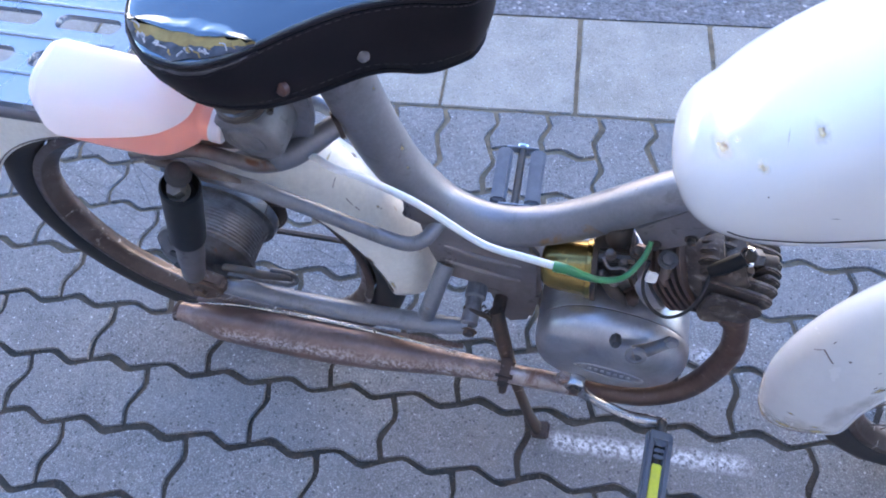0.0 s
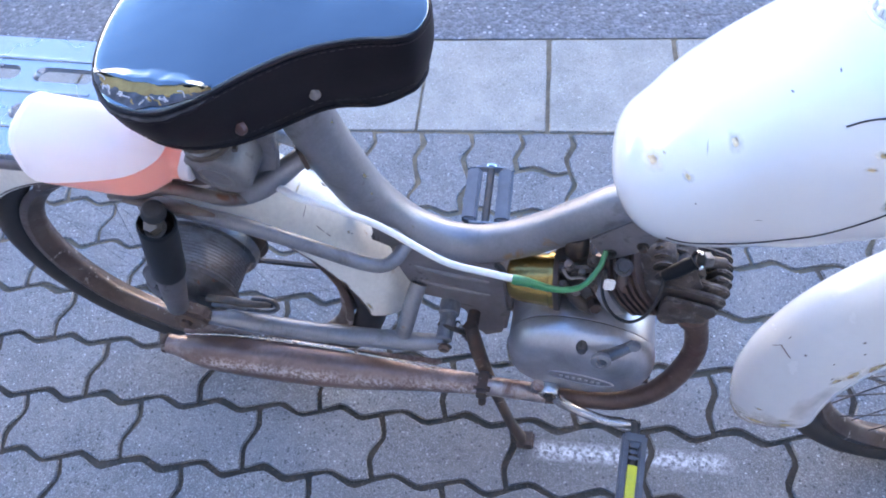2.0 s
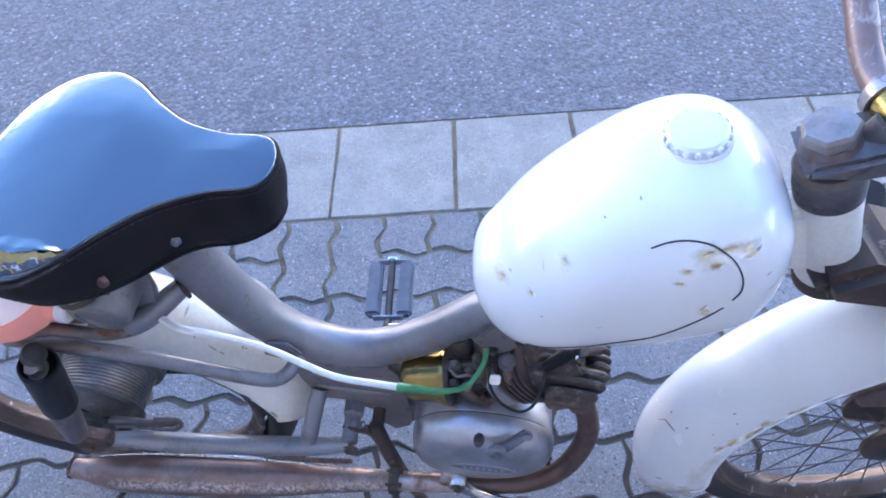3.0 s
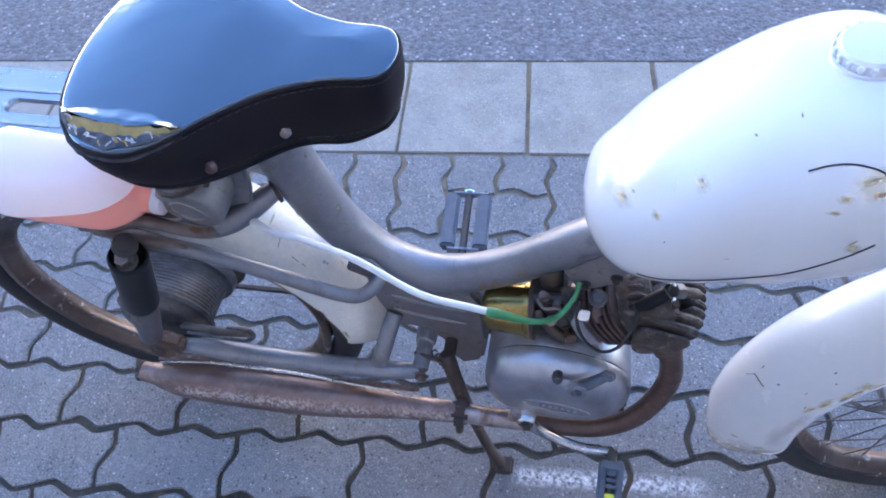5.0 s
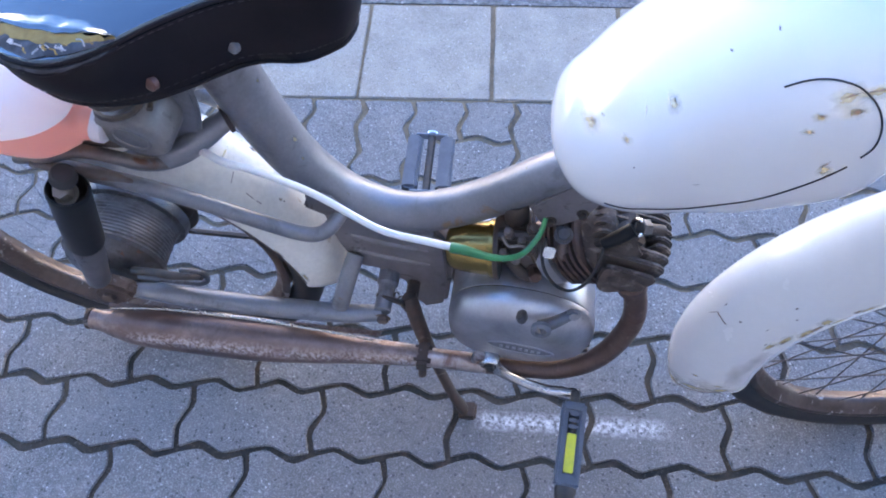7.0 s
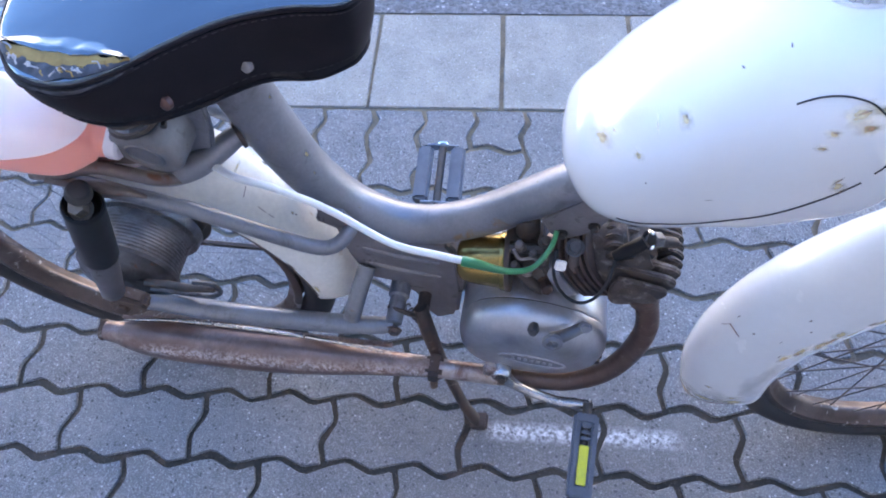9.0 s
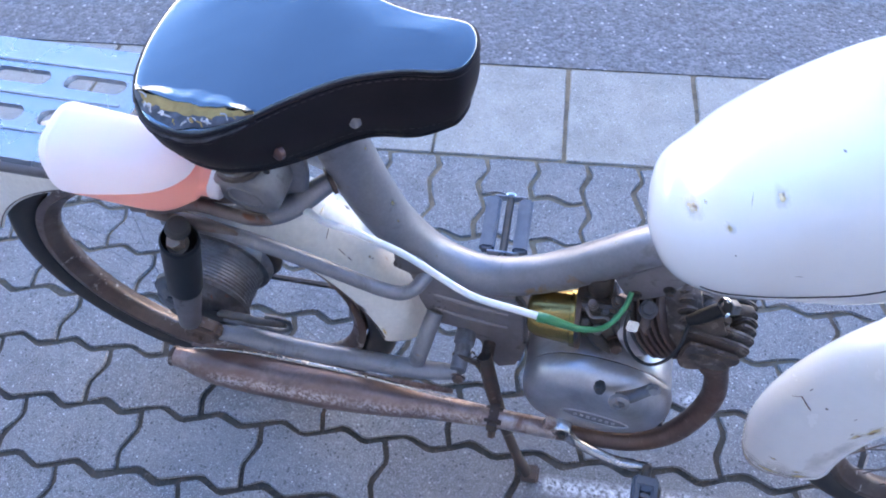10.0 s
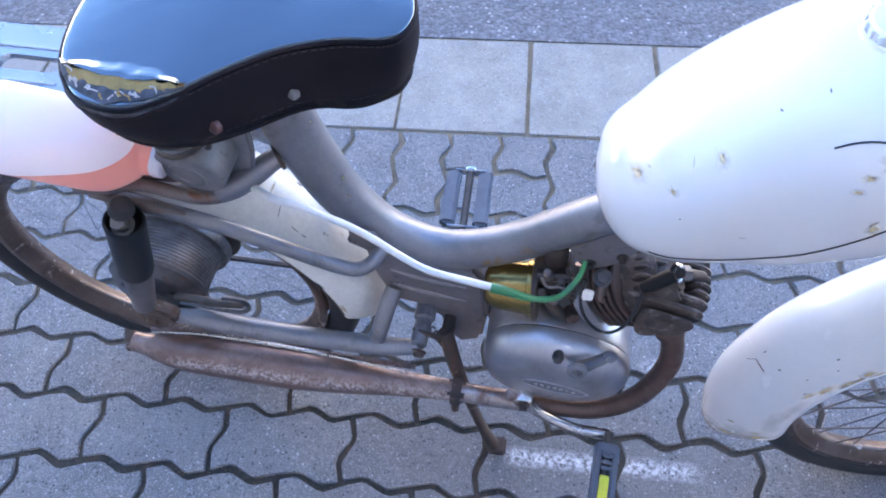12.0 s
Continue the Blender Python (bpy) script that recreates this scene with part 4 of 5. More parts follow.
# ---------------------------------------------------------------- saddle
SEAT_Y = -0.016
SEAT = [(-0.094, 0.0), (-0.090, -0.045), (-0.076, -0.085), (-0.048, -0.115), (-0.010, -0.122), (0.020, -0.106), (0.050, -0.077), (0.085, -0.050), (0.125, -0.035), (0.158, -0.031), (0.172, -0.022),
        (0.178, 0.0), (0.172, 0.022), (0.158, 0.031), (0.125, 0.035), (0.085, 0.050), (0.050, 0.077), (0.020, 0.106), (-0.010, 0.122), (-0.048, 0.115), (-0.076, 0.085), (-0.090, 0.045)]
outline = spline([(x, y, 0) for x, y in SEAT], 6, True)


def rim_z(x):
    return 0.812 + 0.02 * x


def seat_ring(grow, dz=0.0, toward=1.0, dome=0.0):
    out = []
    n = len(outline)
    for i, p in enumerate(outline):
        t = outline[(i + 1) % n] - outline[i - 1]
        nrm = Vector((-t.y, t.x, 0)).normalized() * -1
        if nrm.dot(p - Vector((min(max(p.x, -0.02), 0.14), 0, 0))) < 0:
            nrm = -nrm
        wide = min(max((0.11 - p.x) / 0.10, 0.0), 1.0)
        wide = wide * wide * (3 - 2 * wide)
        c = Vector((0.055 + 0.105 * math.tanh((p.x - 0.055) / 0.13), 0.010 + 0.038 * wide, 0))
        q = c + (p - c) * toward + nrm * grow
        rise = dome * (0.25 + 0.75 * wide)
        out.append(Vector((q.x, q.y + SEAT_Y, rim_z(p.x) + dz + rise)))
    return out


def rear_share(x):
    f = min(max((0.045 - x) / 0.06, 0.0), 1.0)
    return f * f * (3 - 2 * f)


def skirt_drop(x):
    return 0.055 + 0.014 * math.exp(-((x - 0.06) / 0.06) ** 2) + 0.016 * math.exp(-((x - 0.128) / 0.028) ** 2) - 0.008 * rear_share(x)


SEAT_PROFILE = [(1.0, 0.0, 0.0010), (0.998, 0.0001, 0.0021), (0.993, 0.0002, 0.0031), (0.984, 0.0004, 0.0039), (0.965, 0.0006, 0.0045), (0.92, 0.0011, 0.0049), (0.84, 0.0020, 0.0049), (0.70, 0.0036, 0.0049), (0.52, 0.0055, 0.0049), (0.32, 0.0072, 0.0049), (0.14, 0.0082, 0.0049), (0.01, 0.0085, 0.0049)]
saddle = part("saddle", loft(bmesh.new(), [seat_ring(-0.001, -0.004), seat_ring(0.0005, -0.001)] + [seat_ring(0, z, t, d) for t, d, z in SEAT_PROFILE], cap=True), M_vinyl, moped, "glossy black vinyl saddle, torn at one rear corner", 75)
skirt_rings = []
for f in range(7):
    u = f / 6
    ring = seat_ring(0.001 + 0.003 * math.sin(math.pi * u) - 0.010 * u ** 1.5)
    skirt_rings.append([Vector((v.x, SEAT_Y + (v.y - SEAT_Y) * (1 - 0.045 * u ** 1.5 * rear_share(v.x)), v.z - 0.001 - u * skirt_drop(v.x))) for v in ring])
inner = [[Vector((v.x * 0.985, (v.y - SEAT_Y) * 0.975 + SEAT_Y, v.z)) for v in r] for r in reversed(skirt_rings)]
part("skirt", loft(bmesh.new(), skirt_rings + inner, cap=False), M_skirt, saddle, "matt black vinyl skirt", 60)
part("piping", loft(bmesh.new(), [[c + Vector((0, 0, 0.0012 + 0.0017 * math.sin(a))) + (c - Vector((0.03, SEAT_Y, c.z))).normalized() * (0.0015 * math.cos(a) - 0.0004) for a in (2 * math.pi * k / 8 for k in range(8))] for c in seat_ring(0.001, 0.0)], cap=False, closed_path=True), M_skirt, saddle)
part("hem", loft(bmesh.new(), [[c + Vector((0, 0, 0.0026 * math.sin(a))) + (c - Vector((0.03, SEAT_Y, c.z))).normalized() * 0.0026 * math.cos(a) for a in (2 * math.pi * k / 8 for k in range(8))] for c in skirt_rings[-1]], cap=False, closed_path=True), M_skirt, saddle)
for pos_r, mt, rr in (((0.085, -0.0660, 0.771), M_rivet, 0.0052), ((0.034, -0.1085, 0.770), M_copper, 0.0060)):
    part("rivet", lathe([(rr, -0.004), (rr, 0.0004), (rr * 0.85, 0.0012), (rr * 0.2, 0.0016)], pos_r, (-0.30, -0.90, 0.22), 20), mt, saddle)
part("seat_pan", lathe([(0.07, 0.0), (0.072, 0.004), (0.05, 0.012)], (0.0, SEAT_Y, 0.762), (0, 0, 1), 24), M_grease, saddle)
for sgn in (-1, 1):
    part("seat_spring", tube([(-0.03 + 0.022 * math.cos(k * 0.8), SEAT_Y + sgn * 0.06 + 0.022 * math.sin(k * 0.8), 0.70 + 0.0016 * k) for k in range(40)], 0.003, 6, 2), M_grease, saddle)

# stitched seams above and below the skirt
for level in (1, 5):
    ring = [a.lerp(b, 0.13 if level == 1 else 1.0) for a, b in zip(skirt_rings[level - 1], skirt_rings[level])]
    bm = bmesh.new()
    for i in range(0, len(ring)):
        p, q = ring[i], ring[(i + 1) % len(ring)]
        out = (p - Vector((0.03, SEAT_Y, p.z))).normalized() * 0.0009
        d = q - p
        for j in range(max(1, int(d.length / 0.005))):
            n = max(1, int(d.length / 0.005))
            tube([p + d * ((j + 0.15) / n) + out, p + d * ((j + 0.72) / n) + out], 0.0004, 4, 1, bm)
    part("stitching", bm, M_thread, saddle, "faded seam stitching")

# torn rear corner: foam edge, lining and loose shreds
tear = [i for i, p in enumerate(outline) if p.y < -0.05 and -0.078 < p.x < 0.034]


def tear_strip(near_rim, inward, lift, jag, seed, fold=False):
    """A ragged strip on the cushion's edge between two shares of the way in from the rim."""
    rnd = random.Random(seed)
    prof = SEAT_PROFILE

    def point(i, t):
        k = max(j for j in range(len(prof) - 1) if t <= prof[j][0] + 1e-9)
        f = (prof[k][0] - t) / (prof[k][0] - prof[k + 1][0])
        a, b = (seat_ring(0, prof[n][2], prof[n][0], prof[n][1])[i] for n in (k, k + 1))
        return a + (b - a) * f

    rows = []
    for j, i in enumerate(tear):
        f = j / (len(tear) - 1)
        taper = math.sin(math.pi * min(max(f, 0.03), 0.97)) ** 0.8
        t0 = 1.0 - near_rim * taper + jag * (1.5 * noise.noise(Vector((j * 0.45, seed, 0.3))) + rnd.uniform(-0.3, 0.3))
        t1 = 1.0 - inward * taper + jag * (1.5 * noise.noise(Vector((j * 0.45, seed, 7.3))) + rnd.uniform(-0.3, 0.3))
        lo_p, hi_p = point(i, min(max(t0, 0.62), 1.0)), point(i, min(max(t1, 0.62), 1.0))
        up = Vector((0, -0.5, 0.86)) * (lift + rnd.uniform(0, 0.0012))
        mid = (lo_p + hi_p) / 2 + up
        if fold:
            rows.append([lo_p + up * 0.8, lo_p.lerp(hi_p, 0.16) + up * 1.15, lo_p.lerp(hi_p, 0.36) + up, lo_p.lerp(hi_p, 0.62) + up * 0.45, hi_p + up * 0.03, mid - up - Vector((0, 0, 0.003))])
            continue
        rows.append([lo_p + up * 0.6, mid, hi_p + up * 0.9, (lo_p + hi_p) / 2 - Vector((0, 0, 0.004))])
    return loft(bmesh.new(), rows)


part("torn_foam", tear_strip(0.088, 0.162, 0.0016, 0.016, 3), M_foam, saddle, "exposed yellow foam padding")
part("torn_lining", tear_strip(0.022, 0.098, 0.0012, 0.010, 5), M_foamdark, saddle, "soiled grey lining under the torn vinyl")
low = []
for j, i in enumerate(tear):
    taper = math.sin(math.pi * min(max(j / (len(tear) - 1), 0.03), 0.97))
    a, b = skirt_rings[0][i], skirt_rings[2][i]
    out = (a - Vector((0.03, SEAT_Y, a.z))).normalized()
    reach = 0.36 * taper * (0.75 + 0.5 * noise.noise(Vector((j * 0.6, 4.2, 1.0))))
    low.append([a.lerp(b, reach * u) + out * (0.0010 + 0.0008 * math.sin(math.pi * u) + 0.0008 * noise.noise(Vector((j * 0.8, u * 3, 2.0)))) for u in (0.0, 0.3, 0.6, 0.85, 1.0)] + [a.lerp(b, reach * u) - out * 0.002 for u in (1.0, 0.0)])
part("sagging_lining", loft(bmesh.new(), low), M_foamdark, saddle, "soiled lining hanging over the skirt")
part("torn_hem", tube([r[4] for r in low], [0.0012 + 0.0004 * math.sin(j * 2.3) for j in range(len(low))], 8, 2), M_skirt, saddle, "curled torn hem")
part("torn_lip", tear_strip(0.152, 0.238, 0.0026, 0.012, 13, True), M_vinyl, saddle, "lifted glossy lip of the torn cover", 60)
rs = random.Random(11)
ring = seat_ring(0, 0.006, 0.94, 0.003)
for k in range(22):
    i = tear[1 + int(rs.random() * (len(tear) - 3))]
    q = ring[i] + (ring[(i + 1) % len(ring)] - ring[i]) * rs.random() + Vector((0, -0.001 - 0.004 * rs.random(), 0.0015))
    pts = [q]
    for j in range(3):
        pts.append(pts[-1] + Vector((rs.uniform(-0.0015, 0.0035), rs.uniform(-0.0022, 0.0006), rs.uniform(-0.0012, 0.0003))))
    part("loose_thread", tube(pts, rs.uniform(0.0005, 0.0009), 5, 3), M_fray if k % 4 else M_foam, saddle)

# ---------------------------------------------------------------- tail: rack, tool tin
def rounded(x0, x1, y0, y1, r, n=6):
    out = []
    for cx, cy, a0 in ((x1 - r, y1 - r, 0), (x0 + r, y1 - r, 90), (x0 + r, y0 + r, 180), (x1 - r, y0 + r, 270)):
        for k in range(n + 1):
            a = radians(a0 + 90 * k / n)
            out.append((cx + r * math.cos(a), cy + r * math.sin(a)))
    return out


def rack_plate():
    """Pressed sheet with rows of long round-ended slots and turned-down edges."""
    bm = bmesh.new()
    z = 0.667
    loops = [rounded(-0.62, -0.204, -0.082, 0.090, 0.030)]
    for y0, y1 in ((0.022, 0.044), (-0.034, -0.011)):
        loops += [rounded(x0, x1, y0, y1, (y1 - y0) / 2 - 0.0005) for x0, x1 in ((-0.50, -0.418), (-0.402, -0.3235), (-0.3045, -0.228))]
    edges, rims = [], []
    for lp in loops:
        vs = [bm.verts.new((x, y, z)) for x, y in lp]
        es = [bm.edges.new((vs[i], vs[(i + 1) % len(vs)])) for i in range(len(vs))]
        edges += es
        rims.append(es)
    bmesh.ops.triangle_fill(bm, edges=edges, use_beauty=True)
    for k, es in enumerate(rims):
        ret = bmesh.ops.extrude_edge_only(bm, edges=es)
        vs = [g for g in ret["geom"] if isinstance(g, bmesh.types.BMVert)]
        c = sum((v.co for v in vs), Vector()) / len(vs)
        for v in vs:
            d = (v.co - c)
            d.z = 0
            v.co += Vector((0, 0, -0.010 if k == 0 else -0.006)) + d.normalized() * (0.003 if k == 0 else -0.0022)
        es2 = [g for g in ret["geom"] if isinstance(g, bmesh.types.BMEdge)]
        if k == 0:
            ret = bmesh.ops.extrude_edge_only(bm, edges=es2)
            for v in [g for g in ret["geom"] if isinstance(g, bmesh.types.BMVert)]:
                v.co.z -= 0.008
    return bm


rack = part("luggage_rack", rack_plate(), M_rack, moped, "pale silver pressed-steel luggage rack with long slots")
for y in (0.056, 0.0065, -0.044):
    part("rack_bead", tube([(-0.58, y, 0.6672), (-0.40, y, 0.6676), (-0.222, y, 0.6672)], [0.0022, 0.0030, 0.0022], 8, 4, None, 0.6), M_rack, rack)
for y in (-0.082, 0.092):
    part("rack_rail", tube([(-0.56, y, 0.652), (-0.30, y, 0.652), (-0.22, y * 0.95, 0.648), (-0.17, y * 0.75, 0.622)], 0.0075, 12, 6), M_silver_dull, rack)
tin = lathe([(0.008, -0.001), (0.0155, -0.001), (0.0165, -0.0022), (0.0180, -0.0022), (0.0190, -0.001), (0.0305, -0.0005), (0.0335, 0.002), (0.0345, 0.006), (0.0345, 0.085), (0.033, 0.090)], (-0.041, -0.079, 0.6600), (0.08, 1.0, 0.16), 40)
tin = part("tool_tin", tin, M_tin, moped, "round dull grey tool tin")
part("saddle_bracket", prism([(-0.045, 0.60), (-0.055, 0.74), (0.020, 0.755), (0.012, 0.66), (-0.005, 0.60)], -0.044, -0.036, 0.003), M_silver, moped, "silver saddle bracket plate")

# ---------------------------------------------------------------- engine
DOME = ((1.0, 0.0), (1.0, 0.15), (0.985, 0.35), (0.95, 0.55), (0.88, 0.73), (0.76, 0.86), (0.58, 0.94), (0.35, 0.985), (0.1, 1.0), (0.01, 1.0))
DRUM = ((0.90, 0.0), (0.985, 0.06), (1.0, 0.14), (1.0, 0.985), (0.994, 1.0), (0.01, 1.0))


def egg_cover(cx, cz, a, b, tilt, y_in, y_out, ex=2.3, seg=48, lift=DOME):
    """A domed cover on an egg-shaped outline in the xz plane."""
    rings = []
    ct, st = math.cos(tilt), math.sin(tilt)
    for f, g in lift:
        r = []
        for k in range(seg):
            t = 2 * math.pi * k / seg
            c, s = math.cos(t), math.sin(t)
            u = a * f * math.copysign(abs(c) ** (2 / ex), c)
            v = b * f * math.copysign(abs(s) ** (2 / ex), s) * (1.0 - 0.10 * c)
            r.append(Vector((cx + u * ct - v * st, y_in + (y_out - y_in) * g, cz + u * st + v * ct)))
        rings.append(r)
    return loft(bmesh.new(), rings)


engine = part("crankcase", egg_cover(0.3385, 0.3315, 0.0935, 0.0768, -0.13, 0.062, -0.0572, lift=DRUM), M_alu, moped, "weathered aluminium engine casing")
cover = part("engine_cover", egg_cover(0.3390, 0.3310, 0.0945, 0.0775, -0.13, -0.0592, -0.104), M_alu, engine, "domed aluminium engine cover")
part("cover_seam", egg_cover(0.3388, 0.3312, 0.0922, 0.0752, -0.13, -0.0565, -0.0600, lift=((1.0, 0.0), (1.0, 1.0), (0.5, 1.0))), M_grease, engine)
part("cable_boss", lathe([(0.0075, 0.0), (0.0070, 0.012), (0.005, 0.016)], (0.337, -0.085, 0.398), (0, -0.8, 0.4), 8), M_hub, cover)
lever = part("clutch_lever", tube([(0.358, -0.106, 0.408), (0.376, -0.099, 0.414), (0.396, -0.088, 0.420)], [0.010, 0.008, 0.007], 12, 4, None, 0.55), M_hub, cover)
part("lever_screw", hexbolt((0.395, -0.091, 0.422), (0, -1, 0.5), 0.006, 0.005), M_silver, lever)
part("lever_boss", lathe([(0.012, 0), (0.012, 0.005), (0.007, 0.007), (0.006, 0.004)], (0.360, -0.107, 0.409), (0, -1, 0.3), 18), M_silver, lever)
# oval badge with worn relief
badge = part("badge_rim", tube([(0.341 + 0.043 * math.cos(t), -0.1045, 0.331 + 0.0125 * math.sin(t) - 0.008 * math.cos(t)) for t in (2 * math.pi * k / 32 for k in range(33))], 0.0011, 6, 1), M_alu, cover, "raised oval maker's badge rim")
plate = lathe([(0.001, -0.0005), (0.040, -0.0004), (0.0425, 0.002)], (0, 0, 0), (0, 1, 0), 32)
plate.transform(Matrix.Translation((0.341, -0.1040, 0.331)) @ Matrix.Rotation(radians(10.5), 4, "Y") @ Matrix.Diagonal((1.0, 1.0, 0.28, 1)))
part("badge_plate", plate, M_silver, badge)
for k in range(7):
    part("badge_bar", box((0.0045, 0.002, 0.006), pose(0.317 + 0.008 * k, -0.1047, 0.3352 - 0.0015 * k), 0.0006, None, 1), M_alu, badge)
for p in ((0.262, -0.05, 0.30), (0.425, -0.075, 0.300), (0.405, -0.06, 0.285)):
    part("casing_bolt", hexbolt(p, (0, -1, 0), 0.006, 0.009), M_grease, engine)
part("engine_foot", box((0.022, 0.05, 0.030), pose(0.285, -0.04, 0.275), 0.003), M_grease, engine)

# forward-leaning cylinder with ring fins; the head carries long fins along the machine
CYL = Vector((0.375, -0.002, 0.437))
CAX = Vector((0.85, 0.0, 0.53)).normalized()


def square_ring(c, ax, half_y, half_z, ex=3.2, seg=32):
    s = Vector((0, 1, 0))
    u = ax.cross(s).normalized()
    out = []
    for k in range(seg):
        t = 2 * math.pi * k / seg
        a, b = math.cos(t), math.sin(t)
        out.append(c + s * half_y * math.copysign(abs(a) ** (2 / ex), a) + u * half_z * math.copysign(abs(b) ** (2 / ex), b))
    return out


cyl = part("cylinder", lathe([(0.034, -0.03), (0.036, 0.0), (0.036, 0.07), (0.030, 0.078)], CYL, CAX, 28), M_fin, engine, "oily brown finned cylinder")
for k in range(5):
    c = CYL + CAX * (0.003 + 0.0078 * k)
    h = 0.0495 + 0.0008 * k
    part("cooling_fin", loft(bmesh.new(), [square_ring(c, CAX, h - 0.002, h - 0.004), square_ring(c + CAX * 0.0010, CAX, h, h - 0.002), square_ring(c + CAX * 0.0044, CAX, h, h - 0.002), square_ring(c + CAX * 0.0054, CAX, h - 0.002, h - 0.004)]), M_barrel, cyl)
HEAD_C = Vector((0.446, 0, 0.456))
head = part("cylinder_head", loft(bmesh.new(), [square_ring(CYL + CAX * 0.040, CAX, 0.046, 0.030), square_ring(CYL + CAX * 0.050, CAX, 0.048, 0.030), square_ring(CYL + CAX * 0.078, CAX, 0.044, 0.020), square_ring(CYL + CAX * 0.096, CAX, 0.036, 0.014)]), M_fin, engine, "dusty cast cylinder head")
FIN_OUTLINE = [(-0.046, 0.012), (-0.043, 0.040), (-0.034, 0.048), (-0.010, 0.043), (0.020, 0.034), (0.038, 0.028), (0.047, 0.021), (0.050, 0.012), (0.047, 0.002), (0.034, -0.010), (0.010, -0.026), (-0.018, -0.042), (-0.036, -0.038), (-0.044, -0.018)]
FIN_NOTCHED = [(-0.046, 0.012), (-0.043, 0.040), (-0.034, 0.048), (-0.022, 0.044), (-0.014, 0.022), (0.006, 0.012), (0.022, 0.016), (0.030, 0.028), (0.040, 0.026), (0.048, 0.018), (0.050, 0.010), (0.046, 0.000), (0.034, -0.010), (0.010, -0.026), (-0.018, -0.042), (-0.036, -0.038), (-0.044, -0.018)]
for k in range(11):
    y = -0.0545 + 0.0107 * k
    f = (0.66, 0.84, 0.92, 0.97, 1.0, 1.0, 1.0, 0.98, 0.95, 0.90, 0.80)[k]
    line = FIN_NOTCHED if k in (3, 4) else FIN_OUTLINE
    prof = [(p.x, p.z) for p in spline([(HEAD_C.x + a * f, 0, HEAD_C.z - max(0.0, 0.007 - 0.003 * k) + b * f) for a, b in line], 2, True)]
    part("head_fin", prism(prof, y - 0.0033, y + 0.0033, 0.0018), M_fin, head)
boss = lathe([(0.001, -0.0030), (0.020, -0.0028), (0.024, -0.001), (0.025, 0.004)], (0, 0, 0), (0, 1, 0), 28)
boss.transform(Matrix.Translation((0.448, -0.0575, 0.449)) @ Matrix.Rotation(radians(24), 4, "Y") @ Matrix.Diagonal((1.0, 1.0, 0.50, 1)))
part("side_boss", boss, M_fin, head, "oval boss on the side of the head")
for y in (-0.048, 0.048):
    part("head_stud", hexbolt((0.452, y * 0.55, 0.487), (0.35, 0, 0.9), 0.006, 0.010), M_fin, head)
plug = part("plug_cap", tube([(0.414, -0.036, 0.494), (0.424, -0.033, 0.501), (0.436, -0.029, 0.510), (0.443, -0.026, 0.515)], [0.0060, 0.0078, 0.0085, 0.0080], 16, 4), M_shock, engine, "black plug cap")
part("plug_collar", tube([Vector((0.4465, -0.0245, 0.5165)) + 0.0092 * (Vector((-0.20, 0.92, 0.34)) * math.cos(t) + Vector((0.42, -0.22, 0.88)) * math.sin(t)) for t in (radians(-215 + 14 * k) for k in range(21))], [0.0012] + [0.0026] * 19 + [0.0012], 8, 1), M_chrome, plug, "bright chrome plug collar")
part("plug_hex", lathe([(0.0085, 0.0), (0.0095, 0.001), (0.0095, 0.010), (0.0080, 0.012)], (0.450, -0.022, 0.514), (0.85, 0.25, -0.35), 6), M_hub, plug)
part("plug_body", tube([(0.458, -0.020, 0.510), (0.478, -0.014, 0.500)], 0.0065, 12, 2), M_fin, plug)
part("plug_lead", tube([(0.416, -0.036, 0.495), (0.412, -0.054, 0.486), (0.407, -0.064, 0.470), (0.399, -0.066, 0.445), (0.386, -0.064, 0.428), (0.370, -0.060, 0.432), (0.356, -0.056, 0.455), (0.350, -0.050, 0.480), (0.351, -0.040, 0.502)], 0.0020, 8, 6), M_rubber, engine, "black plug lead")
# barrel shroud, tag and stud next to the barrel
part("barrel_flange", loft(bmesh.new(), [square_ring(CYL + CAX * -0.020, CAX, 0.046, 0.038, 2.6), square_ring(CYL + CAX * -0.017, CAX, 0.050, 0.042, 2.6), square_ring(CYL + CAX * -0.002, CAX, 0.050, 0.042, 2.6), square_ring(CYL + CAX * 0.001, CAX, 0.046, 0.038, 2.6)]), M_alu, engine, "pale aluminium barrel flange")
part("flange_tag", box((0.013, 0.005, 0.013), pose(0.357, -0.050, 0.487, -38, 8, 0), 0.0015), M_chrome, engine, "small bright metal tag")
part("mount_stud", tube([(0.371, -0.036, 0.497), (0.372, -0.040, 0.480), (0.374, -0.044, 0.466)], [0.0055, 0.0062, 0.0050], 12, 3), M_bracket, engine, "brown stained mounting stud")
part("stud_nut", hexbolt((0.3705, -0.033, 0.499), (0.0, -0.3, 1), 0.0080, 0.007), M_hub, engine)

# carburettor with brass-coloured air filter
carb = part("air_filter", lathe([(0.010, 0.0), (0.019, 0.001), (0.0235, 0.004), (0.0268, 0.010), (0.0290, 0.020), (0.0308, 0.034), (0.0325, 0.048), (0.0330, 0.051), (0.0352, 0.052), (0.0356, 0.057), (0.0345, 0.059), (0.028, 0.060)], (0.2395, -0.030, 0.4405), (0.985, 0.02, 0.10), 36), M_brass, moped, "brass-coloured carburettor air filter")
part("filter_band", lathe([(0.0345, 0.0), (0.0368, 0.001), (0.0368, 0.006), (0.0345, 0.007)], (0.2965, -0.029, 0.4465), (0.985, 0.02, 0.10), 36), M_stand, carb)
cb = bmesh.new()
box((0.042, 0.04, 0.05), pose(0.318, -0.012, 0.468, 0, -10, 0), 0.006, cb)
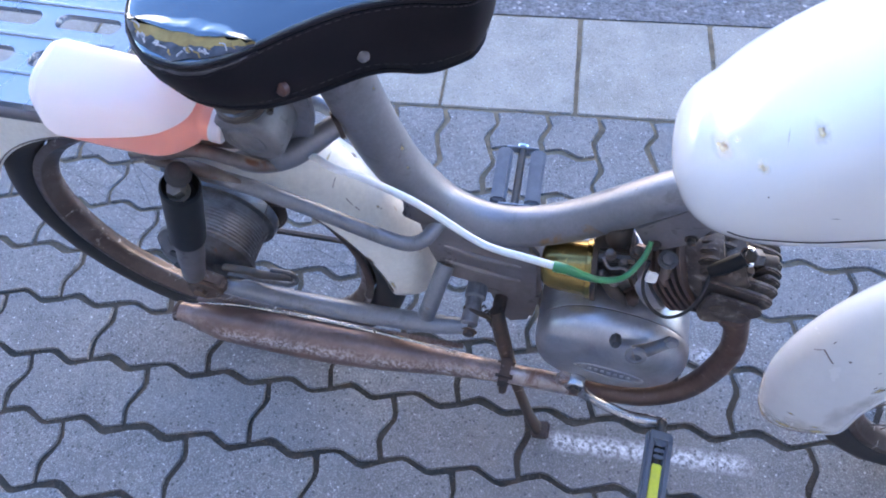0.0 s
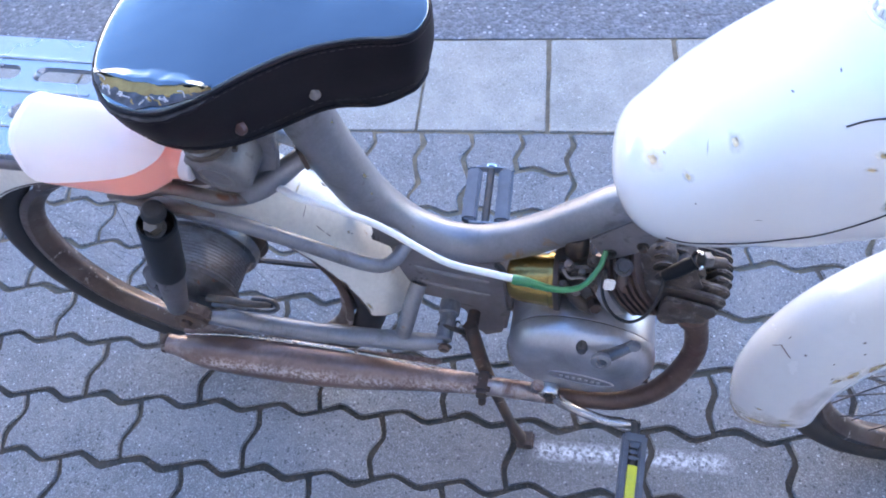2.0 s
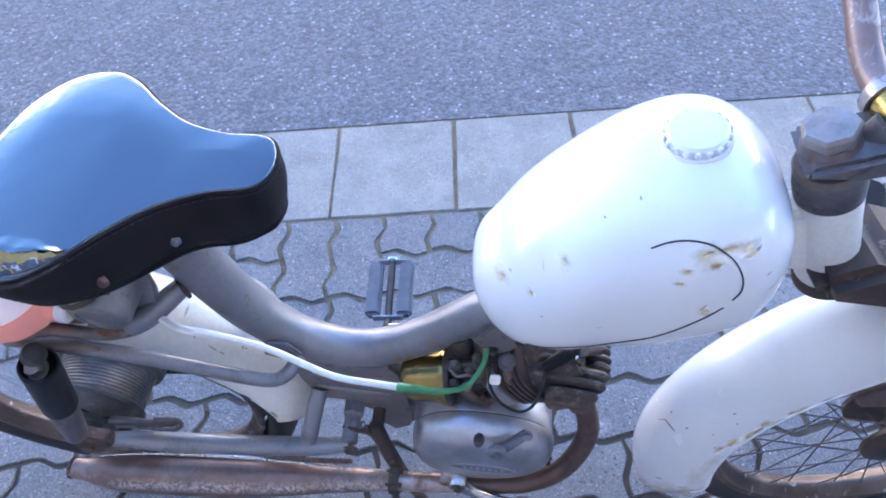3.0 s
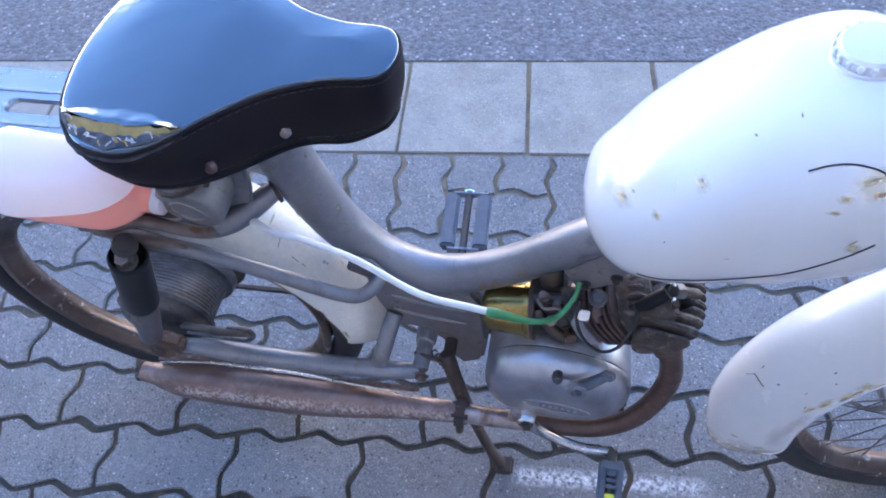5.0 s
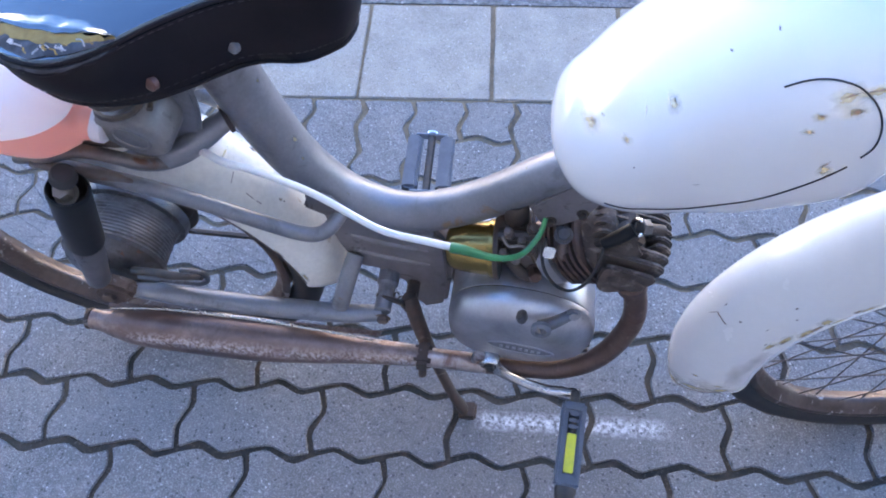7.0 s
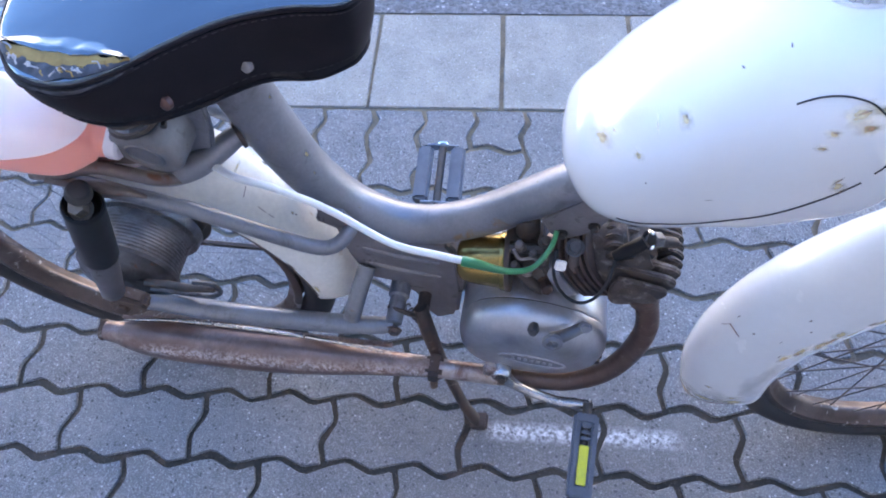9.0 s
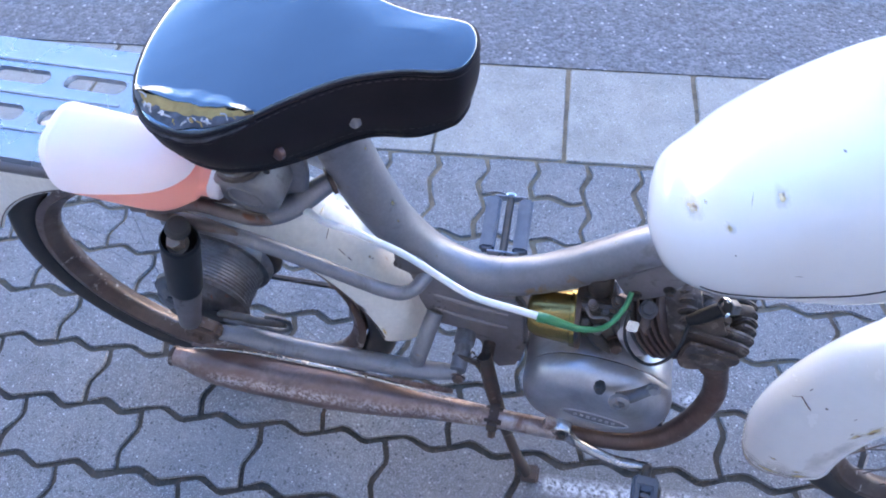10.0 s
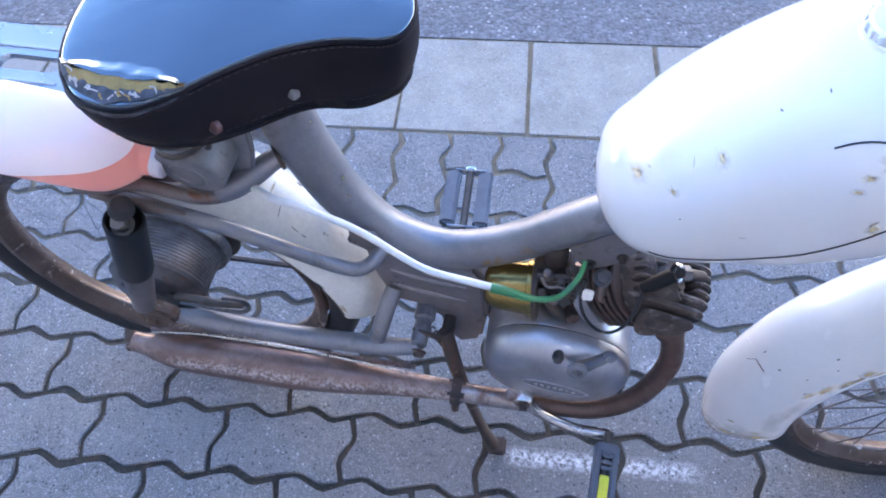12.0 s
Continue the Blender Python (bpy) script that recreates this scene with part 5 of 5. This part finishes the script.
lathe([(0.014, 0), (0.015, 0.03), (0.012, 0.034)], (0.318, -0.012, 0.49), (-0.1, 0, 1), 16, cb)
lathe([(0.017, 0), (0.017, 0.02), (0.012, 0.024)], (0.318, -0.012, 0.445), (0.1, 0, -1), 16, cb)
tube([(0.30, -0.034, 0.485), (0.338, -0.034, 0.492)], 0.006, 8, 2, cb)
carburettor = part("carburettor", cb, M_grease, moped, "grimy carburettor body")
for k in range(5):
    part("carburettor_screw", hexbolt((0.302 + 0.008 * k, -0.033, 0.466 + 0.010 * (k % 3)), (0, -1, 0.3), 0.0035, 0.005), M_alu if k == 2 else M_grease, carburettor)
for k, (x, y, z, r, h, mt) in enumerate(((0.312, -0.036, 0.492, 0.0060, 0.020, M_bracket), (0.326, -0.040, 0.486, 0.0050, 0.016, M_fin), (0.336, -0.030, 0.498, 0.0070, 0.014, M_grease), (0.308, -0.044, 0.462, 0.0055, 0.014, M_fin), (0.322, -0.046, 0.456, 0.0065, 0.010, M_bracket), (0.336, -0.042, 0.468, 0.0048, 0.018, M_stand))):
    part("carburettor_fitting", lathe([(r * 0.8, 0), (r, 0.001), (r, h * 0.45), (r * 0.72, h * 0.5), (r * 0.72, h), (r * 0.4, h + 0.001)], (x, y, z), (0.15 * (k % 3) - 0.15, -0.35, 1), 12), mt, carburettor)
part("throttle_link", tube([(0.304, -0.044, 0.500), (0.312, -0.048, 0.488), (0.326, -0.048, 0.492), (0.334, -0.046, 0.480)], 0.0018, 6, 5), M_rivet, carburettor)
part("carburettor_flange", box((0.006, 0.050, 0.040), pose(0.342, -0.018, 0.462, 0, -20, 0), 0.002), M_bracket, carburettor)
part("intake_pipe", tube([(0.325, -0.012, 0.462), (0.355, -0.01, 0.46), (0.38, -0.005, 0.455)], 0.015, 14, 4), M_rustpipe, engine)
part("drain_pipe", tube([(0.305, -0.035, 0.455), (0.325, -0.048, 0.437), (0.343, -0.052, 0.425)], [0.006, 0.008, 0.006], 10, 4), M_grease, engine)
part("oily_bolt", hexbolt((0.345, -0.045, 0.432), (0.2, -1, 0.4), 0.008, 0.014), M_rustpipe, engine)

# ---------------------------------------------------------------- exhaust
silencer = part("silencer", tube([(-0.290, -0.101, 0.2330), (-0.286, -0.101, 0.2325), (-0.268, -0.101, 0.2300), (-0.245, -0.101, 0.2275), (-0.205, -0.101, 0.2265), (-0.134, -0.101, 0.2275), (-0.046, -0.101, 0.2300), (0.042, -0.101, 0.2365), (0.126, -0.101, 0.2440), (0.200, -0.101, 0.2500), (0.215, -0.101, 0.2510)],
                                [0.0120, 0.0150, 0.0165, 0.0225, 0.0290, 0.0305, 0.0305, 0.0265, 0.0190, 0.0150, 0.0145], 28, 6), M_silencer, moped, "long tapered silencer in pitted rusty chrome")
part("silencer_rim", lathe([(0.0120, 0.0), (0.0155, 0.001), (0.0165, 0.004), (0.0155, 0.007), (0.0120, 0.008)], (-0.2915, -0.101, 0.2332), (1, 0, -0.10), 24), M_lug, silencer, "rusty end ring of the silencer")
pipe = part("exhaust_pipe", tube([(0.20, -0.101, 0.250), (0.255, -0.100, 0.2475), (0.309, -0.098, 0.2420), (0.3635, -0.095, 0.2395), (0.402, -0.091, 0.2420), (0.440, -0.083, 0.2660), (0.4650, -0.070, 0.3056), (0.4764, -0.056, 0.3586), (0.4675, -0.043, 0.4070), (0.450, -0.034, 0.440)],
                                [0.0125, 0.0125, 0.0125, 0.0130, 0.0135, 0.0140, 0.0143, 0.0143, 0.0143, 0.0140], 18, 8), M_rustpipe, moped, "curved rust-brown exhaust pipe")
part("seam_bead", tube([(-0.255, -0.088, 0.2480), (-0.17, -0.080, 0.2515), (-0.05, -0.080, 0.2545), (0.06, -0.084, 0.2560), (0.14, -0.092, 0.2595)], [0.0014, 0.0034, 0.0038, 0.0032, 0.0014], 8, 4), M_crank, silencer, "bright edge of the silencer seam")
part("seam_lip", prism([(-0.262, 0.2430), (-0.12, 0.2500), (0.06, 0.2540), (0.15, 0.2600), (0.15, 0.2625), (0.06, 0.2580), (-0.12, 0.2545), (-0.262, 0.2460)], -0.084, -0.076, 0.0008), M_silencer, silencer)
part("pipe_clamp", box((0.024, 0.033, 0.034), pose(0.212, -0.101, 0.2505, 0, 3, 0), 0.005), M_stand, pipe)
part("pipe_sleeve", tube([(0.205, -0.101, 0.2505), (0.24, -0.1005, 0.2490), (0.278, -0.099, 0.2455), (0.300, -0.098, 0.2430)], 0.0136, 18, 6), M_flange, pipe, "worn chrome pipe sleeve")
part("clamp_screw", hexbolt((0.212, -0.110, 0.2340), (0, -0.6, -1), 0.006, 0.016), M_lug, pipe)
part("exhaust_flange", lathe([(0.0145, 0.0), (0.0185, 0.003), (0.0185, 0.010), (0.0145, 0.014)], (0.465, -0.041, 0.408), (-0.35, 0.2, 1), 20), M_rustpipe, pipe)

# ---------------------------------------------------------------- stand
stand = part("centre_stand", tube([(0.190, -0.050, 0.335), (0.200, -0.066, 0.30), (0.213, -0.076, 0.235), (0.228, -0.082, 0.16), (0.252, -0.094, 0.07), (0.270, -0.098, 0.014)], [0.012, 0.013, 0.012, 0.010, 0.010, 0.011], 12, 6, None, 0.75), M_stand, moped, "rusty steel centre stand")
part("stand_leg", tube([(0.190, 0.050, 0.335), (0.213, 0.076, 0.235), (0.252, 0.094, 0.07), (0.270, 0.098, 0.014)], 0.0105, 12, 6), M_stand, stand)
part("stand_bar", tube([(0.192, -0.06, 0.325), (0.192, 0.06, 0.325)], 0.009, 10, 2), M_stand, stand)
for sgn in (-1, 1):
    part("stand_foot", box((0.030, 0.028, 0.012), pose(0.276, sgn * 0.099, 0.008 + sgn * -0.003, 0, -10, 0), 0.003), M_stand, stand)

# ---------------------------------------------------------------- pedals
BB = Vector((0.305, 0, 0.287))
part("crank_axle", lathe([(0.009, -0.106), (0.011, -0.104), (0.011, 0.104), (0.009, 0.106)], BB, (0, 1, 0), 18), M_alu, moped)


def pedal_set(sgn, label):
    if sgn < 0:
        end = Vector((0.425, -0.122, 0.244))
        run = [(0.307, -0.110, 0.289), (0.316, -0.112, 0.270), (0.332, -0.1145, 0.255), (0.352, -0.117, 0.244), (0.382, -0.120, 0.2345), (0.410, -0.121, 0.2370), (0.431, -0.121, 0.2395)]
    else:
        end = Vector((0.181, 0.122, 0.300))
        run = [(0.303, 0.110, 0.285), (0.294, 0.112, 0.292), (0.270, 0.115, 0.300), (0.240, 0.118, 0.304), (0.215, 0.120, 0.304), (0.195, 0.121, 0.302), (0.178, 0.121, 0.300)]
    crank = part("crank", tube(run, [0.0105, 0.0090, 0.0074, 0.0070, 0.0072, 0.0076, 0.0060], 16, 6, None, 0.8), M_crank, moped, "bent worn chrome pedal crank")
    part("crank_boss", lathe([(0.0115, 0), (0.0135, 0.001), (0.0135, 0.016), (0.0125, 0.018)], BB + Vector((0, sgn * 0.099, 0)), (0, sgn, 0), 20), M_crank, crank)
    part("crank_bolt", hexbolt(BB + Vector((0.001, sgn * 0.117, 0.002)), (0.0, sgn, 0.35), 0.0062, 0.006), M_grease, crank)
    part("cotter", box((0.016, 0.014, 0.018), pose(BB.x - 0.0155, sgn * 0.108, BB.z + 0.004, 0, 12, 0), 0.002), M_flange, crank)
    skew = Vector((-0.05, sgn * 0.985, -0.10 if sgn < 0 else 0.0)).normalized()
    a = end + skew * 0.012
    pedal = part("pedal", tube([end + skew * 0.0, a, a + skew * 0.112], [0.0075, 0.006, 0.006], 12, 3), M_grease, crank, "worn pedal with rubber treads")
    m = Matrix.Translation(a + skew * 0.058) @ skew.to_track_quat("Y", "Z").to_matrix().to_4x4()
    if sgn < 0:
        blk = bmesh.new()
        for s in (-1, 1):
            box((0.009, 0.108, 0.024), m @ Matrix.Translation((s * 0.0112, 0, 0)), 0.003, blk)
        box((0.0315, 0.016, 0.0236), m @ Matrix.Translation((0, 0.046, 0)), 0.003, blk)
        box((0.0315, 0.014, 0.0236), m @ Matrix.Translation((0, -0.048, 0)), 0.003, blk)
        part("pedal_rubber", blk, M_pedal, pedal, "grey-black pedal rubber")
        part("reflector", box((0.0125, 0.050, 0.004), m @ Matrix.Translation((0, 0.012, 0.009)), 0.001), M_yellow, pedal, "yellow reflector set in the pedal")
        for k in range(3):
            part("rubber_lug", box((0.0125, 0.005, 0.004), m @ Matrix.Translation((0, -0.022 - 0.008 * k, 0.010)), 0.001), M_pedal, pedal)
        part("pedal_end", lathe([(0.013, 0.0), (0.014, 0.004), (0.012, 0.016), (0.008, 0.020)], a + skew * 0.112, skew, 16), M_grease, pedal)
    else:
        for s in (-1, 1):
            part("pedal_rubber", box((0.023, 0.102, 0.020), m @ Matrix.Translation((s * 0.0255, 0, 0)), 0.004), M_pedal, pedal, "grey-black pedal rubber")
        for v in (-0.054, 0.054):
            part("pedal_plate", box((0.050, 0.003, 0.014), m @ Matrix.Translation((0, v, 0)), 0.001), M_alu, pedal)
        part("pedal_end", lathe([(0.009, 0.0), (0.010, 0.003), (0.006, 0.007)], a + skew * 0.114, skew, 14), M_chrome, pedal)
    return crank


pedal_set(-1, "")
pedal_set(1, "")

# brake rod and cable by the rear hub
part("brake_arm", tube([(-0.195, -0.060, 0.33), (-0.15, -0.066, 0.345), (-0.129, -0.069, 0.348), (-0.082, -0.069, 0.357)], 0.0062, 10, 6, None, 0.6), M_grease, moped)
part("brake_rod", tube([(-0.19, -0.064, 0.318), (-0.10, -0.072, 0.338), (-0.09, -0.073, 0.340), (-0.076, -0.071, 0.352), (-0.082, -0.069, 0.368), (-0.11, -0.068, 0.366)], 0.0036, 8, 6), M_hub, moped)

# ---------------------------------------------------------------- bottle on the tail
B_AX0, B_AX1 = Vector((-0.222, -0.082, 0.702)), Vector((-0.078, -0.070, 0.666))
bottle = thing("bottle", moped.matrix_world @ Matrix.Translation((B_AX0 + B_AX1) / 2),
               "milky plastic bottle of red fuel lying on the tail", "bottle")
BD = (B_AX1 - B_AX0).normalized()
BS = Vector((0, 1, 0)) - BD * BD.y
BS.normalize()
BU = BD.cross(BS)


def bottle_mesh():
    L = (B_AX1 - B_AX0).length
    mid = (B_AX0 + B_AX1) / 2
    prof = [(0.0, 0.78), (0.003, 0.90), (0.009, 0.975), (0.017, 1.0), (0.070, 1.0), (0.095, 0.98), (0.110, 0.91), (0.122, 0.77), (0.132, 0.60), (0.139, 0.48), (0.143, 0.44), (L + 0.004, 0.42)]
    rings = []
    for s, f in [(p.x, p.y) for p in spline([(a, b, 0) for a, b in prof], 4)]:
        r = []
        for k in range(36):
            t = 2 * math.pi * k / 36
            c, q = math.cos(t), math.sin(t)
            ex = 3.4 if f > 0.5 else 2.2
            r.append(B_AX0 - mid + BD * s + BS * (0.037 * f * math.copysign(abs(c) ** (2 / ex), c)) + BU * (0.0405 * f * math.copysign(abs(q) ** (2 / ex), q)))
        rings.append(r)
    return loft(bmesh.new(), rings)


# the liquid lies level in the bottle
level_p, level_n = Vector((0.02, 0.0, -0.001)), Vector((-0.16, 0.0, 1.0)).normalized()
for keep_up in (True, False):
    bm = bottle_mesh()
    bmesh.ops.bisect_plane(bm, geom=bm.verts[:] + bm.edges[:] + bm.faces[:], plane_co=level_p, plane_no=level_n, clear_inner=keep_up, clear_outer=not keep_up)
    if keep_up:
        part("bottle_body", bm, M_plastic, bottle, "milky white plastic bottle body", 60)
    else:
        part("fuel_filling", bm, M_fuel, bottle, "salmon-red fuel seen through the plastic", 60)

part("cap", lathe([(0.0, 0.011), (0.0158, 0.011), (0.0176, 0.009), (0.0176, 0.001), (0.0165, -0.001)], (B_AX1 - B_AX0) / 2 + BD * 0.001, BD, 28), M_plastic, bottle, "pale screw cap")

hose = thing("fuel_hose", moped.matrix_world.copy(), "white plastic fuel hose ending in a green piece at the carburettor", "hose")
part("white_hose", tube([(-0.077, -0.012, 0.578), (-0.047, -0.026, 0.589), (-0.021, -0.040, 0.602), (0.0045, -0.054, 0.6146), (0.031, -0.069, 0.623), (0.060, -0.069, 0.614), (0.080, -0.067, 0.600), (0.102, -0.066, 0.586), (0.126, -0.070, 0.575), (0.151, -0.076, 0.563), (0.175, -0.081, 0.552), (0.196, -0.085, 0.549), (0.225, -0.089, 0.550), (0.262, -0.092, 0.547)], 0.0040, 12, 8), M_hose, hose)
part("green_hose", tube([(0.254, -0.092, 0.548), (0.266, -0.092, 0.546), (0.30, -0.080, 0.515), (0.326, -0.066, 0.503), (0.343, -0.045, 0.512), (0.348, -0.03, 0.525)], [0.0054, 0.0052, 0.0036, 0.0032, 0.0030, 0.0030], 12, 8), M_hosegreen, hose, "green translucent hose end")

# tank markings: thin coach line, rust and chips
for run in ([(0.4784, 0.8007), (0.4887, 0.8071), (0.4999, 0.8112), (0.5116, 0.8118), (0.5236, 0.8089), (0.5376, 0.7984), (0.5467, 0.7827), (0.5496, 0.7670), (0.5455, 0.7567)],
            [(0.5411, 0.7468), (0.5276, 0.7293), (0.5052, 0.7064), (0.4809, 0.6847), (0.4545, 0.6640), (0.4245, 0.6582), (0.4095, 0.6517), (0.3990, 0.6492), (0.3890, 0.6490)]):
    flank_line(run, 0.0007, "coach_line", M_black)
STAINS = (
    (0.3660, 0.7131, 0.0130, 0.0056, 0.80, M_smear), (0.3678, 0.7158, 0.0050, 0.0010, 0.75, M_core), (0.3736, 0.7245, 0.0028, 0.0010, 0.60, M_smear), (0.4180, 0.7636, 0.0075, 0.0070, 0.30, M_smear),
    (0.4185, 0.7653, 0.0016, 0.0016, 0.20, M_core), (0.3919, 0.7263, 0.0058, 0.0052, 0.20, M_smear), (0.3920, 0.7266, 0.0012, 0.0012, 0.20, M_chip), (0.5047, 0.7893, 0.0072, 0.0048, 0.20, M_smear),
    (0.5057, 0.7903, 0.0030, 0.0018, 0.30, M_core), (0.5024, 0.7774, 0.0066, 0.0034, 0.05, M_smear), (0.5024, 0.7779, 0.0050, 0.0010, -0.10, M_core), (0.5171, 0.8032, 0.0170, 0.0090, 0.35, M_smear),
    (0.5175, 0.8048, 0.0090, 0.0011, 0.42, M_core), (0.5326, 0.8076, 0.0190, 0.0062, 0.10, M_smear), (0.5335, 0.8084, 0.0120, 0.0012, 0.12, M_core), (0.5470, 0.8060, 0.0120, 0.0066, 0.20, M_smear),
    (0.5254, 0.7957, 0.0066, 0.0028, 0.20, M_core), (0.5249, 0.7951, 0.0130, 0.0066, 0.20, M_smear), (0.5252, 0.7486, 0.0015, 0.0075, -0.45, M_core), (0.5316, 0.7352, 0.0014, 0.0058, -0.20, M_core),
    (0.5278, 0.7419, 0.0075, 0.0100, 0.30, M_smear), (0.5544, 0.8035, 0.0032, 0.0022, 0.50, M_core), (0.5495, 0.8004, 0.0100, 0.0040, 0.20, M_smear), (0.4014, 0.7095, 0.0011, 0.0011, 0.20, M_chip),
    (0.4494, 0.7046, 0.0050, 0.0007, 0.20, M_chip), (0.4015, 0.7500, 0.0008, 0.0050, 0.10, M_smear), (0.5768, 0.7605, 0.0060, 0.0009, 0.50, M_chip), (0.5677, 0.7794, 0.0030, 0.0010, 0.50, M_chip),
    (0.4711, 0.8208, 0.0009, 0.0012, 0.00, M_chip), (0.4467, 0.8021, 0.0016, 0.0006, 0.30, M_chip))
for k, (x, z, w, h, a, mt) in enumerate(STAINS):
    stain(x, z, w * 0.92, h * 0.92, a, k + 1, mt)
# rust on the frame tube
def tube_spot(c, r, seed):
    rnd = random.Random(seed)
    bm = bmesh.new()
    n = (Vector(c) - Vector((c[0] + 0.010, 0.0, c[2] - 0.008))).normalized()
    u = n.orthogonal().normalized()
    v = n.cross(u)
    ring = [Vector(c) + n * 0.0006 + (u * math.cos(t) + v * math.sin(t)) * r * (1 + rnd.uniform(-0.35, 0.35)) - n * 0.0012 for t in (2 * math.pi * k / 14 for k in range(14))]
    loft(bm, [ring, [Vector(c) + n * 0.0007 + (p - Vector(c)) * 0.05 for p in ring]], cap=False)
    return part("rust_spot", faded(bm, 14, (0.0, 1.0)), M_smear, main_tube)


for k, (c, r) in enumerate((((0.085, -0.018, 0.603), 0.0060), ((0.090, -0.024, 0.580), 0.0030), ((0.065, -0.013, 0.679), 0.0035), ((0.130, -0.025, 0.524), 0.0022), ((0.321, -0.005, 0.576), 0.0020))):
    tube_spot(c, r, k)

# ---------------------------------------------------------------- paving stones
P, HX = 0.1145, 0.1143
AMP = 0.0105
GAP = 0.0044


def zig(n, rev=False):
    """Offsets along one wavy side of n half-lengths."""
    out = []
    for k in range(n):
        out += [(k, 0.0), (k + 0.33, AMP), (k + 0.69, -AMP)]
    return out


def stone_outline(nx, ny):
    """Interlocking outline of nx by ny half-lengths, lower left corner at the origin."""
    w, h = nx * HX, ny * P
    pts = [(x * HX, dy) for x, dy in zig(nx)]
    pts += [(w - d, y * P) for y, d in zig(ny)]
    level, reach = (0.0, 0.0036) if nx == 1 else (1.0, 0.0)  # stones beside the slabs end in a straight edge
    pts += [(x * HX, h + reach + dy * level) for x, dy in reversed(zig(nx)[1:] + [(nx, 0.0)])]
    pts += [(-d, y * P) for y, d in reversed(zig(ny)[1:] + [(ny, 0.0)])]
    return [Vector((x, y, 0)) for x, y in pts]


def inset(poly, d):
    n = len(poly)
    out = []
    for i in range(n):
        a, b, c = poly[i - 1], poly[i], poly[(i + 1) % n]
        e1, e2 = (b - a).normalized(), (c - b).normalized()
        n1, n2 = Vector((-e1.y, e1.x, 0)), Vector((-e2.y, e2.x, 0))
        m = n1 + n2
        m = m / max(m.dot(n1), 0.5)
        out.append(b + m * d)
    return out


def stone_mesh(poly, name, gap=GAP, edge=0.0022, depth=0.013, jitter=0, cuts=(0.13, 0.87)):
    rnd = random.Random(jitter)
    q = [p + Vector((rnd.uniform(-1, 1), rnd.uniform(-1, 1), 0)) * 0.0022 for p in poly]
    q = [a + (b - a) * f + Vector((rnd.uniform(-1, 1), rnd.uniform(-1, 1), 0)) * 0.0009 for a, b in zip(q, q[1:] + q[:1]) for f in cuts]
    low, mid, top = inset(q, gap), inset(q, gap + 0.0007), inset(q, gap + edge)
    n = len(q)
    verts = [(*p.xy, -depth) for p in low] + [(*p.xy, -0.0034) for p in mid] + [(*p.xy, 0.0) for p in top]
    faces = [tuple(range(2 * n, 3 * n))]
    for r in (0, 1):
        for i in range(n):
            j = (i + 1) % n
            faces.append((r * n + i, r * n + j, (r + 1) * n + j, (r + 1) * n + i))
    me = bpy.data.meshes.new(name)
    me.from_pydata(verts, [], faces)
    me.materials.append(M_paver)
    return me


paving = tagged(new("pavement"), "grey interlocking concrete paving, weathered, with mossy joints", "pavement", kind="structure")
paving.matrix_world = TURN_PAVING
kerb = tagged(new("slab_row"), "row of pale square concrete slabs along the road", "pavement", kind="structure")
kerb.matrix_world = TURN_PAVING
meshes = {(nx, ny): [stone_mesh(stone_outline(nx, ny), "stone", jitter=10 * nx + ny + 100 * v) for v in range(5)] for nx, ny in ((2, 1), (1, 1), (1, 2))}
rest_v, rest_f = [], []
rp = random.Random(4)


def lay(nx, ny, x, y, near):
    me = meshes[nx, ny][rp.randrange(5)]
    lift, tx, ty = rp.uniform(-0.0012, 0.0008), rp.uniform(-0.006, 0.006), rp.uniform(-0.006, 0.006)
    m = Matrix.Translation((x, y, lift)) @ Euler((tx * 0.8, ty * 0.8, 0)).to_matrix().to_4x4()
    if near:
        ob = new("paving_stone", me)
        ob.parent = paving
        ob.matrix_basis = m
        return
    base = len(rest_v)
    rest_v.extend([tuple(m @ v.co) for v in me.vertices])
    rest_f.extend([tuple(base + i for i in f.vertices) for f in me.polygons])


# rows count up from the row line at y = 0; the two rows by the slabs alternate upright pairs and flat stones
ROWS_LOW, ROWS_HIGH = -17, 3
for row in range(ROWS_LOW, ROWS_HIGH + 1):
    start = 0.127 if row % 2 == 0 else 0.011
    for k in range(-40, 42):
        x = start + k * 2 * HX
        lay(2, 1, x, row * P, -1.25 < x < 1.45 and row >= -7)
for k in range(-20, 21):
    x = -0.109 + k * 4 * HX
    near = -1.4 < x < 1.5
    lay(1, 2, x, 4 * P, near)
    lay(1, 2, x + HX, 4 * P, near)
    lay(2, 1, x + 2 * HX, 4 * P, near)
    lay(1, 1, x + 2 * HX, 5 * P, near)
    lay(1, 1, x + 3 * HX, 5 * P, near)
me = bpy.data.meshes.new("outer_stones")
me.from_pydata(rest_v, [], rest_f)
me.materials.append(M_paver)
outer = tagged(new("outer_stones", me), kind="stuff")
outer.parent = paving

slab_poly = [Vector(v) for v in ((0, 0, 0), (0.309, 0, 0), (0.309, 0.329, 0), (0, 0.329, 0))]
slab_me = []
for v in range(3):
    me = stone_mesh(slab_poly, "slab", 0.0036, 0.003, 0.015, 50 + v, (0.02, 0.2, 0.4, 0.6, 0.8, 0.98))
    me.materials.clear()
    me.materials.append(M_slab)
    slab_me.append(me)
for k in range(-29, 31):
    ob = new("slab", slab_me[rp.randrange(3)])
    ob.parent = kerb
    ob.matrix_basis = Matrix.Translation((-0.010 + k * 0.309, 0.690, rp.uniform(-0.0015, 0.001)))
